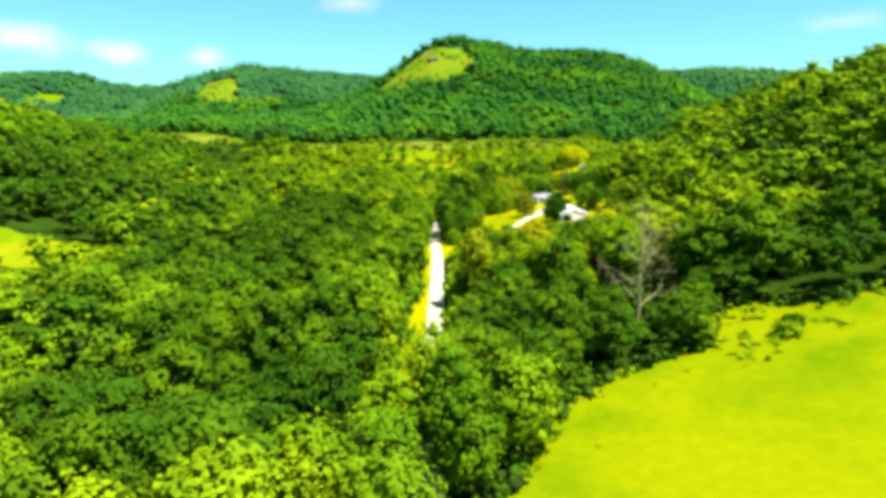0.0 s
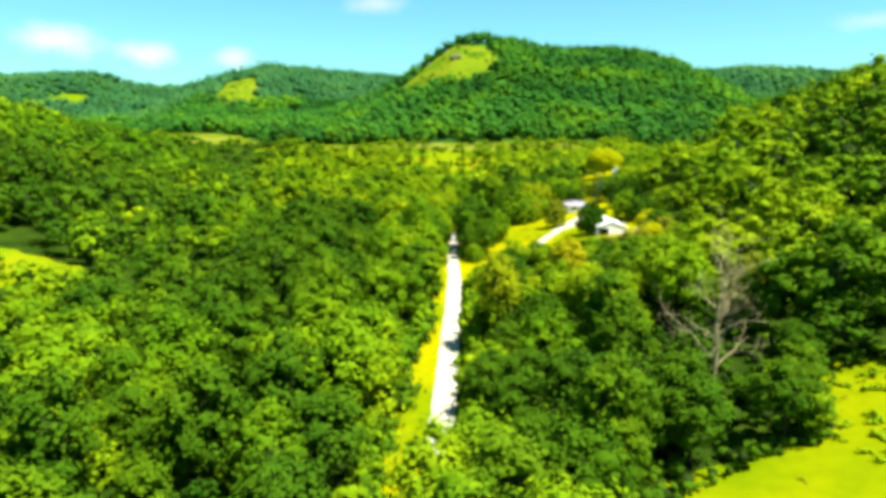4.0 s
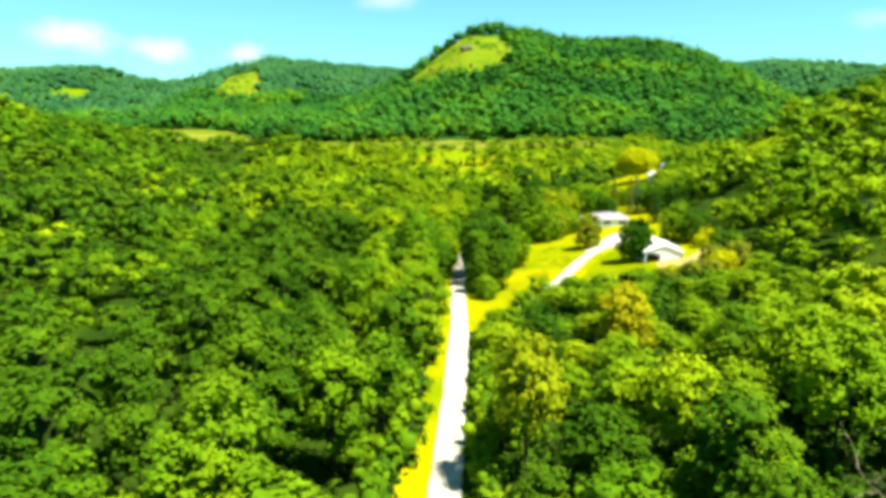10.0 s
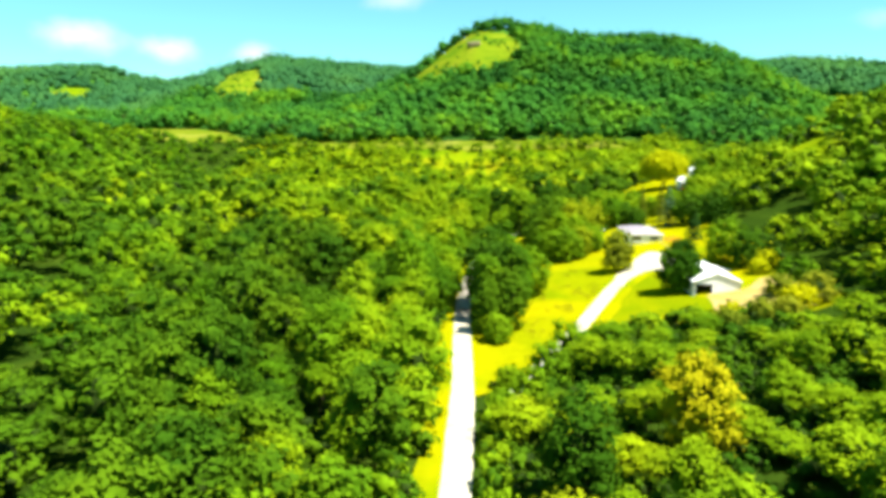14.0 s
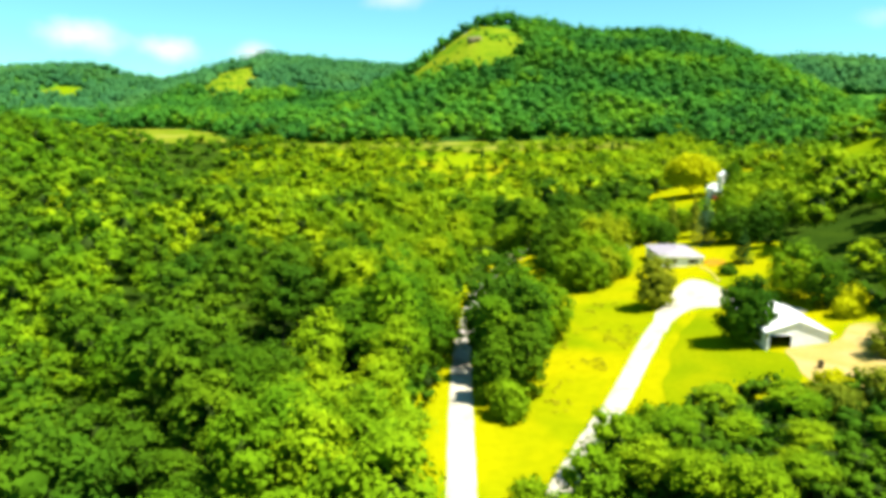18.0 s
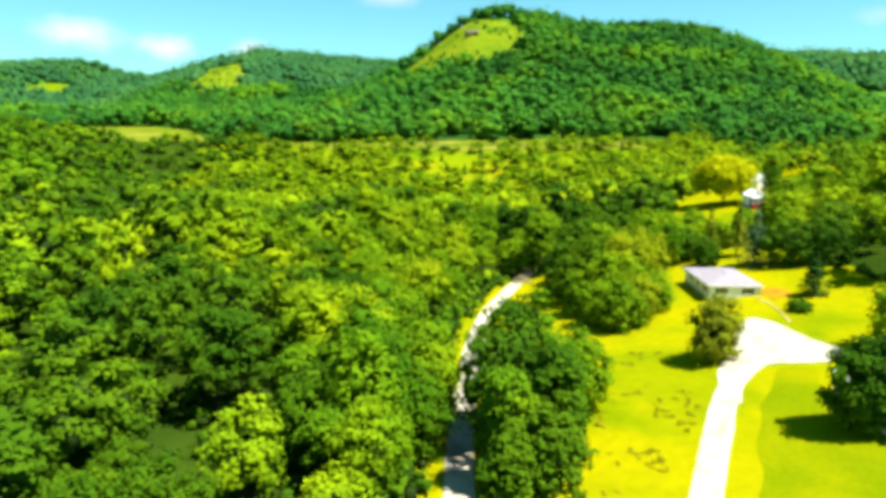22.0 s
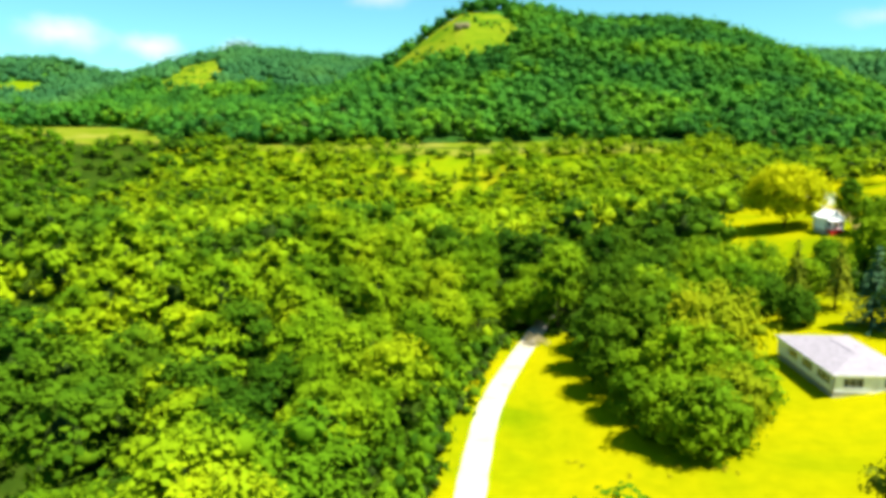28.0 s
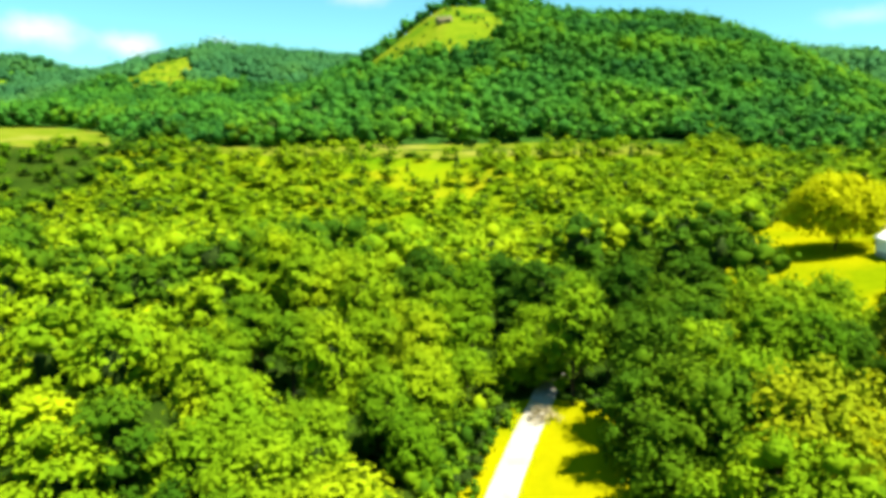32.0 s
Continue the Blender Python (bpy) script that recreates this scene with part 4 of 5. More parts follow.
def build_forest():
    """Broadleaf woods: single trees along the road, joined woods beyond."""
    rng = np.random.RandomState(7)
    x, y = [], []
    for pitch in (7.6, 10.6):
        gx, gy = np.meshgrid(np.arange(-460, 420, pitch), np.arange(-30, 790, pitch))
        gx, gy = (gx + rng.uniform(-0.5, 0.5, gx.shape) * pitch).ravel(), (gy + rng.uniform(-0.5, 0.5, gy.shape) * pitch).ravel()
        close = (np.abs(gx) < 84) & (gy < 440)
        pick = close if pitch < 8 else ~close
        x, y = np.append(x, gx[pick]), np.append(y, gy[pick])
    keep = np.ones(len(x), bool)
    for poly in CLEARINGS:
        _, _, d = edge_point(x, y, poly)
        keep &= ~(inside(x, y, poly) | (d < 1.6)) | ((poly is BENCH_FIELD) & (y < 692) & (rng.uniform(0, 1, len(x)) < 0.3))
    for line, gap in ((ROAD_LINE, 5.2), (DRIVE_LINE, 5.0)):
        keep &= np.min(np.hypot(x[:, None] - line[::3, 0], y[:, None] - line[::3, 1]), 1) > np.where((line is ROAD_LINE) & ((y > 394) | (y < 101)), 2.2, np.where((line is DRIVE_LINE) & (y < 258), np.where(y < 257, 2.4, 5.0), np.where((line is ROAD_LINE) & (x > 0) & (y < 236), 6.8, gap)))
    for sx, sy, r in SINGLES + [(43, 141, 7.0), (37, 152, 4.0), (46, 150, 7.0), (53, 148, 4.0), (-45, 196, 5.0), (-54, 187, 5.0), (-37, 179, 4.0), (-62, 203, 5.0), (-71, 213, 6.0), (-47, 205, 4.0), (-32, 205, 3.5), (-31, 196, 3.0), (-40, 293, 7.0), (-50, 303, 5.0), (-12, 330, 2.5), (-30, 400, 4.0)]:
        keep &= np.hypot(x - sx, y - sy) > r + 2.2
    keep &= np.hypot(x, y + 4) > 12
    keep &= np.abs(np.arctan2(x, y + 40)) < radians(44)
    hollow = np.array([noise.noise((a * 0.075, b * 0.075, 5)) for a, b in zip(x, y)])
    keep &= (rng.uniform(0, 1, len(x)) > 0.07 + 0.15 * (np.abs(x + 15) < 150) * sstep(545, 590, y) * (1 - sstep(690, 700, y))) & (hollow < 0.27)
    x, y = x[keep], y[keep]
    big = np.array([noise.noise((a * 0.02, b * 0.02, 1)) for a, b in zip(x, y)])
    tall = np.clip(1.0 + 0.28 * big + rng.normal(0, 0.23, len(x)), 0.5, 1.5) * np.where((np.abs(x) < 84) & (y < 440), 0.84, 0.96)
    scrub = sstep(490, 540, y) * (1 - sstep(690, 720, y)) * (1 - sstep(170, 260, np.abs(x)))
    tall *= 1 - 0.5 * scrub
    tall *= 1 - 0.62 * np.exp(-((x - 40) / 12) ** 2 - ((y - 131) / 12) ** 2)
    tall *= 1 - 0.68 * np.exp(-((x + 116) / 34) ** 2 - ((y - 186) / 34) ** 2)
    tall *= 1 - 0.42 * sstep(1, 4, x) * (1 - sstep(14, 20, x)) * sstep(95, 115, y) * (1 - sstep(225, 240, y))
    tall *= 1 - 0.4 * sstep(630, 660, y) * (1 - sstep(690, 705, y)) * (1 - sstep(120, 160, np.abs(x + 15)))
    tall *= 1 - 0.6 * np.exp(-((x + 13) / 8) ** 2 - ((y - 262) / 16) ** 2)
    for sx, sy, r in ((-38, 239, 9), (-27, 228, 7), (-50, 251, 9), (-33, 207, 7), (-44, 272, 8), (-45, 196, 10), (-20, 385, 8), (-42, 330, 8)):
        tall = np.where(np.hypot(x - sx, y - sy) < r, np.minimum(tall, 0.55), tall)
    tall *= np.where(inside(x, y, BENCH_FIELD), rng.uniform(0.34, 0.62, len(x)), 1)
    tall *= 1 - 0.5 * (1 - sstep(-195, -170, x)) * sstep(560, 620, y) * (1 - sstep(720, 740, y))
    tall *= 1 - (0.42 + 0.16 * sstep(20, 28, x)) * sstep(8, 16, x) * (1 - sstep(80, 95, x)) * sstep(186, 216, y) * (1 - sstep(285, 300, y))
    tall = np.where((x > 28) & (x < 64) & (y > 244) & (y < 276), np.minimum(tall, 0.25), tall)
    tall *= 1 - 0.3 * sstep(50, 62, x) * sstep(395, 410, y) * (1 - sstep(560, 580, y))
    order = np.argsort(np.abs(x - 2) + np.where((y > 40) & (y < 450), 0, 1e4))
    chosen = np.zeros(len(x), bool)
    chosen[order[:300]] = True
    for a, b, s in zip(x[chosen], y[chosen], tall[chosen]):
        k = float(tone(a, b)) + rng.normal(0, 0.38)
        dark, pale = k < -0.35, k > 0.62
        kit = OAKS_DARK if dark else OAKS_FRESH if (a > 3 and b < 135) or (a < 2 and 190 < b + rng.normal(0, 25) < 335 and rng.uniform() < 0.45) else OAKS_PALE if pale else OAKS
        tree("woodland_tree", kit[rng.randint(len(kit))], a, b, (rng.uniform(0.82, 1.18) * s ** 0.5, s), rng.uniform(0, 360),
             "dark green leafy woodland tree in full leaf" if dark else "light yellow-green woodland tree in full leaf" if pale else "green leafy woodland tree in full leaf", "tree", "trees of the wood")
    return x[~chosen], y[~chosen], tall[~chosen]


def woods(name, x, y, s, kits, mat, label, seed, inner=CROWN_SHADE):
    """Joined trees of a wood that nobody could count."""
    rng = np.random.RandomState(seed)
    vs, ts, ks, base = [], [], [], 0
    z = land(x, y)
    pick = rng.randint(len(kits), size=len(x))
    turn = rng.uniform(0, 6.28, len(x))
    wide = rng.uniform(0.88, 1.25, len(x)) * np.sqrt(s)
    for i in range(len(x)):
        v, t, k = kits[pick[i]]
        ks.append(k)
        c, sn = math.cos(turn[i]) * wide[i], math.sin(turn[i]) * wide[i]
        q = np.empty_like(v)
        q[:, 0], q[:, 1], q[:, 2] = v[:, 0] * c - v[:, 1] * sn + x[i], v[:, 0] * sn + v[:, 1] * c + y[i], v[:, 2] * s[i] + z[i]
        vs.append(q)
        ts.append(t + base)
        base += len(v)
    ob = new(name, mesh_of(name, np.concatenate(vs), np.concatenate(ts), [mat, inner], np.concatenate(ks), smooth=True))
    return tagged(ob, label, "woods", kind="stuff")


fx, fy, fs = build_forest()
MIDN = [crown_arrays(50 + i, r, 3.5, 17.5, 12, 32, 1.0, stray=0.38) for i, r in enumerate((4.8, 5.3, 4.4, 5.6, 4.2))]
MID = [crown_arrays(60 + i, r, 3.5, 17.5, 8, 14, 1.5, boss=0.52, stray=0.3, dome=0.8) for i, r in enumerate((5.6, 6.2, 5.0, 6.6, 5.2))]
FARK = [crown_arrays(70 + i, r, 1.0, 15.0, 5, 8, 2.1, boss=0.66, stray=0.24, dome=0.95) for i, r in enumerate((6.2, 7.0, 5.8, 7.4))]
near_band = (np.abs(fx) < 105) & (fy > 30) & (fy < 430)
mid_band = ~near_band & (np.hypot(fx, fy - 160) < 330)
scrub_band = (fy > 480) & (fy < 715) & (np.abs(fx + 15) < 175)
mid_band &= ~scrub_band
far_band = ~near_band & ~mid_band & ~scrub_band
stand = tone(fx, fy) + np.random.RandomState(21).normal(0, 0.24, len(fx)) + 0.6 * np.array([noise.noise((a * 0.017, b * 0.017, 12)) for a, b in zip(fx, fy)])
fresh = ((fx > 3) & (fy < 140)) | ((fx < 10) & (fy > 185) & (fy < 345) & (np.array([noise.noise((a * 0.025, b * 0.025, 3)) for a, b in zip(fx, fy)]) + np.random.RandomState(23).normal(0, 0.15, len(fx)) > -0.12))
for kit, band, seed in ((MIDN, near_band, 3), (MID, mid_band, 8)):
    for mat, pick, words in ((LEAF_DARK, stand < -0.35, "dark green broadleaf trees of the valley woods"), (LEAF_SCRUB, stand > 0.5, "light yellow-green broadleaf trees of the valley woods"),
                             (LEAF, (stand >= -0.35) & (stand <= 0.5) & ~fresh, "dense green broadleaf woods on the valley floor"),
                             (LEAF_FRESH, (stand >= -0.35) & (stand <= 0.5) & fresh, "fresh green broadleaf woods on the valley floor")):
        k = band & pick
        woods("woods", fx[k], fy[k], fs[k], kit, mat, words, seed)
SCRUBBY = [crown_arrays(160 + i, r, 0.5, 15.0, 6, 13, 1.6, boss=0.6, stray=0.3, dome=0.8) for i, r in enumerate((6.2, 7.2, 5.8, 7.8, 6.6))]
patchy = np.array([noise.noise((a * 0.015, b * 0.02, 9)) for a, b in zip(fx, fy)]) + np.random.RandomState(22).normal(0, 0.1, len(fx)) - 0.3 * (1 - sstep(-120, -50, fx)) - 0.3 * sstep(40, 90, fx) * (1 - sstep(600, 640, fy))
for mat, pick, words in ((LEAF_DARK, patchy < -0.26, "dark green broadleaf trees on the slope below the hill"), (LEAF, (patchy >= -0.26) & (patchy < -0.12), "green broadleaf trees on the slope below the hill"),
                         (LEAF_SCRUB, patchy >= -0.12, "light yellow-green scrub on the slope below the hill")):
    k = scrub_band & pick
    woods("scrub", fx[k], fy[k], fs[k], SCRUBBY, mat, words, 9)
side = np.array([noise.noise((a * 0.02, b * 0.02, 15)) for a, b in zip(fx, fy)])
for mat, pick, words in ((LEAF, (fy < 690) & (side > 0.1), "dense green broadleaf woods on the valley sides"), (LEAF_FRESH, (fy < 690) & (side <= 0.1) & (side > -0.22), "fresh green broadleaf woods on the valley sides"),
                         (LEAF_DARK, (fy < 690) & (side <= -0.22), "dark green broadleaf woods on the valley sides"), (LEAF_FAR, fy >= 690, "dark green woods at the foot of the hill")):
    k = far_band & pick
    woods("woods", fx[k], fy[k], fs[k], FARK, mat, words, 4)
bush = np.random.RandomState(77)
bx, by = np.meshgrid(np.arange(-170, 150, 12), np.arange(505, 694, 12))
bx, by = (bx + bush.uniform(-4, 4, bx.shape)).ravel(), (by + bush.uniform(-4, 4, by.shape)).ravel()
open_grass = np.array([noise.noise((a * 0.022, b * 0.03, 4)) for a, b in zip(bx, by)]) > 0.16
k = ~(open_grass & (by > 575)) & ~(inside(bx, by, BENCH_FIELD) & ((by > 690) | (bush.uniform(0, 1, len(bx)) < 0.35)))
woods("scrub", bx[k], by[k], bush.uniform(0.4, 0.62, k.sum()), MID, LEAF_SCRUB, "light green bushes crowding the slope below the hill", 14)


def hill_woods():
    rng = np.random.RandomState(17)
    out = []
    for x0, x1, y0, y1, pitch in ((-460, 640, 718, 1085, 15.0), (-460, -40, 1085, 1195, 19.0), (-900, 800, 1190, 1640, 20.0), (-1900, -400, 1500, 2200, 32.0), (420, 900, 500, 1130, 16.0), (-900, -460, 500, 1130, 16.0)):
        gx, gy = np.meshgrid(np.arange(x0, x1, pitch), np.arange(y0, y1, pitch))
        x, y = (gx + rng.uniform(-0.45, 0.45, gx.shape) * pitch).ravel(), (gy + rng.uniform(-0.45, 0.45, gy.shape) * pitch).ravel()
        keep = (np.abs(np.arctan2(x, y)) < radians(42)) & ~((y > 1180) & (x > -40) & (x < 320))
        for poly in CLEARINGS:
            _, _, d = edge_point(x, y, poly)
            keep &= ~(inside(x, y, poly) | (d < 3))
        out.append((x[keep], y[keep], np.full(keep.sum(), (pitch / 10.5) ** 0.75)))
    return [np.concatenate(c) for c in zip(*out)]


hx, hy, hs = hill_woods()
FARTHEST = [crown_arrays(80 + i, r, 0.5, 8.6, 4, 7, 2.6, boss=0.72, stray=0.2, dome=1.0) for i, r in enumerate((7.2, 8.2, 6.4, 8.8))]
hs = hs * np.random.RandomState(5).uniform(0.78, 1.22, len(hx))
main_hill = (hy < 1195) & (hx > -460)
hs = hs * np.where(main_hill & (hy > 1010), 0.97, 1.0)
hill_tone = np.array([0.75 * noise.noise((a * 0.011, b * 0.011, 31)) + 0.45 * noise.noise((a * 0.03, b * 0.03, 8)) for a, b in zip(hx, hy)]) + np.random.RandomState(29).normal(0, 0.1, len(hx))
# darker towards the crest and the foot
hill_tone += 0.03 - 0.3 * sstep(980, 1040, hy) - 0.3 * (1 - sstep(735, 775, hy))
for mat, pick, words in ((LEAF_FAR_DARK, hill_tone < -0.12, "dark green woods along the crest and foot of the main hill"), (LEAF_FAR, (hill_tone >= -0.12) & (hill_tone < 0.26), "green woods covering the main hill"),
                         (LEAF_FAR_LIGHT, hill_tone >= 0.26, "light green woods on the face of the main hill")):
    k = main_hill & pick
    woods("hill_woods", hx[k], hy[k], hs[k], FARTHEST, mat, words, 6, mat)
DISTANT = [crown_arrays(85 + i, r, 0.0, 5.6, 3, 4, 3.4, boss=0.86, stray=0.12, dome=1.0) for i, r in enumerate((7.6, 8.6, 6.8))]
woods("distant_woods", hx[~main_hill], hy[~main_hill], hs[~main_hill], DISTANT, LEAF_DISTANT, "woods covering the distant hills, leaves coloured blue-green for haze", 7, LEAF_DISTANT)


def low_growth(name, spots, mat, label, seed, low, high, inner=CROWN_SHADE):
    """Joined low bushes: spots of x, y."""
    kits = [crown_arrays(90 + i, r, -0.2, h, 2, 7, 0.7, 1, True, 0.55) for i, (r, h) in enumerate(((1.7, 2.2), (2.1, 2.0), (1.4, 2.6)))]
    x, y = np.array(spots).T
    return woods(name, x, y, np.random.RandomState(seed).uniform(low, high, len(x)), kits, mat, label, seed, inner)


def edge_spots():
    """Places along the edges of the clearings and between the nearest trees."""
    rng = np.random.RandomState(33)
    spots = []
    for poly, out in ((HOMESTEAD, 1.2), (FRONT_MEADOW, 1.0), (VERGE, 0.8), (FAR_YARD, 1.0)):
        for p, q in zip(grown(poly, out), grown(poly, out)[1:]):
            n = int(math.hypot(q[0] - p[0], q[1] - p[1]) / 2.3)
            spots += [(p[0] + (q[0] - p[0]) * t + rng.uniform(-1, 1), p[1] + (q[1] - p[1]) * t + rng.uniform(-1, 1)) for t in rng.uniform(0, 1, n)]
    spots += [(rng.uniform(-60, 60), rng.uniform(60, 420)) for _ in range(1500)]
    spots += [(rng.uniform(0, 60), rng.uniform(95, 235)) for _ in range(500)]
    spots += [(rng.uniform(18, 66), rng.uniform(228, 266)) for _ in range(420)]
    a = np.array(spots)
    keep = np.ones(len(a), bool)
    for poly in (HOMESTEAD, FRONT_MEADOW, VERGE, FAR_YARD):
        keep &= ~inside(a[:, 0], a[:, 1], poly)
    for line, gap in ((ROAD_LINE, 4.6), (DRIVE_LINE, 3.6)):
        keep &= np.min(np.hypot(a[:, :1] - line[::2, 0], a[:, 1:] - line[::2, 1]), 1) > gap
    return a[keep]


def road_bushes():
    """Places of the bushes that crowd both verges of the road."""
    rng = np.random.RandomState(71)
    line = ROAD_LINE[(ROAD_LINE[:, 1] > 100) & (ROAD_LINE[:, 1] < 400)]
    left = np.interp(line[:, 1], *np.array([(y, x) for x, y in VERGE[:15]]).T)
    spots = [(x - rng.uniform(2.2, 5.2), y + rng.uniform(-1, 1)) for x, y in zip(left, line[:, 1])]
    return spots + [(x + rng.uniform(4.6, 6.2), y) for x, y in line if y < 228]


low_growth("road_bushes", road_bushes(), LEAF, "green bushes crowding the verges of the gravel road", 18, 1.2, 2.4, LEAF_DARK)
# the dark leaf colour stands for the deep shade of the hollows
low_growth("undergrowth", edge_spots(), LEAF_DARK, "green undergrowth between the trees and along the edges", 12, 0.7, 1.6)


def weed_spots():
    rng = np.random.RandomState(41)
    out = []
    for _ in range(1600):
        x, y = rng.uniform(10, 44), rng.uniform(262, 350)
        if noise.noise((x * 0.12, y * 0.12, 7)) > 0.05 and rng.uniform() < 0.35 and x < 33 and inside(x, y, HOMESTEAD) and np.min(np.hypot(x - DRIVE_LINE[:, 0], y - DRIVE_LINE[:, 1])) > 3.2 and (x < 0.52 * (y - 300) + 32) and not inside(x, y, [(36, 309), (44, 331), (55, 346), (62, 318), (40, 309)]):
            out.append((x, y))
    for _ in range(60):
        x, y = rng.uniform(15, 110), rng.uniform(20, 130)
        if inside(x, y, FRONT_MEADOW) and noise.noise((x * 0.05, y * 0.05, 2)) > 0.15:
            out.append((x, y))
    return out


def hill_bushes():
    rng = np.random.RandomState(51)
    out = []
    while len(out) < 80:
        x, y = rng.uniform(-485, -355), rng.uniform(1140, 1445)
        if inside(x, y, SECOND_PASTURE):
            out.append((x, y))
    while len(out) < 134:
        x, y = rng.uniform(-115, 62), rng.uniform(896, 1044)
        if inside(x, y, HILL_PASTURE) and (noise.noise((x * 0.03, y * 0.03, 8)) > 0.05 or edge_point(x, y, HILL_PASTURE)[2] < 12):
            out.append((x, y))
    return out


low_growth("hill_bushes", hill_bushes(), LEAF_FAR, "dark bushes dotted over the grassy hill face", 15, 1.2, 2.8)


def meadow_scrub():
    rng = np.random.RandomState(61)
    spots = [(rng.uniform(50, 100), rng.uniform(108, 138)) for _ in range(260)]
    return [p for p in spots if inside(p[0], p[1], FRONT_MEADOW) and edge_point(p[0], p[1], FRONT_MEADOW)[2] < 11 and noise.noise((p[0] * 0.1, p[1] * 0.1, 6)) > -0.1]


low_growth("meadow_scrub", meadow_scrub(), LEAF_SCRUB, "light green brambles along the meadow's upper edge", 16, 0.16, 0.5, LEAF_SCRUB)
low_growth("weeds", weed_spots(), LEAF_WEED, "tufts of taller olive-yellow weeds in the grass", 13, 0.07, 0.18, LEAF_WEED)


# ---- buildings ----
def wall(name, length, height, thick, openings, mat, parent, m, label=""):
    """An upright wall along x from 0, with openings (x0, x1, z0, z1) right through it."""
    bm = bmesh.new()
    xs = sorted({0.0, length, *[v for o in openings for v in o[:2]]})
    for a, b in zip(xs, xs[1:]):
        cuts = sorted((o[2], o[3]) for o in openings if o[0] <= a + 1e-6 and o[1] >= b - 1e-6)
        z = 0.0
        for z0, z1 in cuts + [(height, height)]:
            if z0 > z + 1e-6:
                box(bm, (a, 0, z), (b, thick, z0))
            z = z1
    bmesh.ops.remove_doubles(bm, verts=bm.verts, dist=1e-4)
    ob = part(name, bm, mat, parent, label)
    ob.matrix_basis = m
    return ob


def window(parent, m, x0, x1, z0, z1, bars=1):
    """A window in an opening: frame, sill and glass panes."""
    w = shared("window", None, parent, m, "dark window with a white frame")
    bm = bmesh.new()
    for lo, hi in (((x0, -0.04, z0), (x1, 0.08, z0 + 0.07)), ((x0, -0.04, z1 - 0.07), (x1, 0.08, z1)), ((x0, -0.04, z0 + 0.07), (x0 + 0.07, 0.08, z1 - 0.07)), ((x1 - 0.07, -0.04, z0 + 0.07), (x1, 0.08, z1 - 0.07))):
        box(bm, lo, hi)
    for k in range(bars):
        c = x0 + (x1 - x0) * (k + 1) / (bars + 1)
        box(bm, (c - 0.03, -0.03, z0 + 0.07), (c + 0.03, 0.07, z1 - 0.07))
    part("frame", bm, TRIM, w)
    boxed("sill", (x0 - 0.08, -0.1, z0 - 0.05), (x1 + 0.08, 0.0, z0), TRIM, w)
    edges = [x0 + 0.07] + [x0 + (x1 - x0) * (k + 1) / (bars + 1) for k in range(bars)] + [x1 - 0.07]
    for a, b in zip(edges, edges[1:]):
        boxed("pane", (a + 0.03, 0.01, z0 + 0.07), (b - 0.03, 0.03, z1 - 0.07), GLASS, w)


def gable_roof(parent, x0, x1, y0, y1, eave, ridge_z, over, mat, cap_mat, seams=0, seam_mat=None):
    """Two sloping slabs along y with a ridge cap and fascia boards."""
    cx = (x0 + x1) / 2
    slope = (ridge_z - eave) / (cx - x0)
    for sgn in (-1, 1):
        edge = x0 - over if sgn < 0 else x1 + over
        ez = eave - slope * over
        bm = bmesh.new()
        prof = [(edge, ez), (cx, ridge_z), (cx, ridge_z + 0.14), (edge, ez + 0.14)]
        vs = [[bm.verts.new((px, y, pz)) for px, pz in prof] for y in (y0 - over, y1 + over)]
        for k in range(4):
            bm.faces.new((vs[0][k], vs[0][(k + 1) % 4], vs[1][(k + 1) % 4], vs[1][k]))
        bm.faces.new(vs[0][::-1])
        bm.faces.new(vs[1])
        bmesh.ops.recalc_face_normals(bm, faces=bm.faces)
        slab = part("roof_slope", bm, mat, parent)
        n = seams
        for k in range(n):
            y = y0 - over + (y1 - y0 + 2 * over) * (k + 0.5) / n
            bm = bmesh.new()
            prof2 = [(edge, ez + 0.142), (cx, ridge_z + 0.142), (cx, ridge_z + 0.19), (edge, ez + 0.19)]
            vs = [[bm.verts.new((px, yy, pz)) for px, pz in prof2] for yy in (y - 0.03, y + 0.03)]
            for q in range(4):
                bm.faces.new((vs[0][q], vs[0][(q + 1) % 4], vs[1][(q + 1) % 4], vs[1][q]))
            bm.faces.new(vs[0][::-1])
            bm.faces.new(vs[1])
            bmesh.ops.recalc_face_normals(bm, faces=bm.faces)
            part("seam", bm, seam_mat or mat, slab)
        boxed("fascia", (edge - 0.03 if sgn < 0 else edge, y0 - over, ez - 0.06), (edge if sgn < 0 else edge + 0.03, y1 + over, ez + 0.13), TRIM, parent)
    boxed("ridge_cap", (cx - 0.18, y0 - over, ridge_z + 0.1), (cx + 0.18, y1 + over, ridge_z + 0.2), cap_mat, parent)


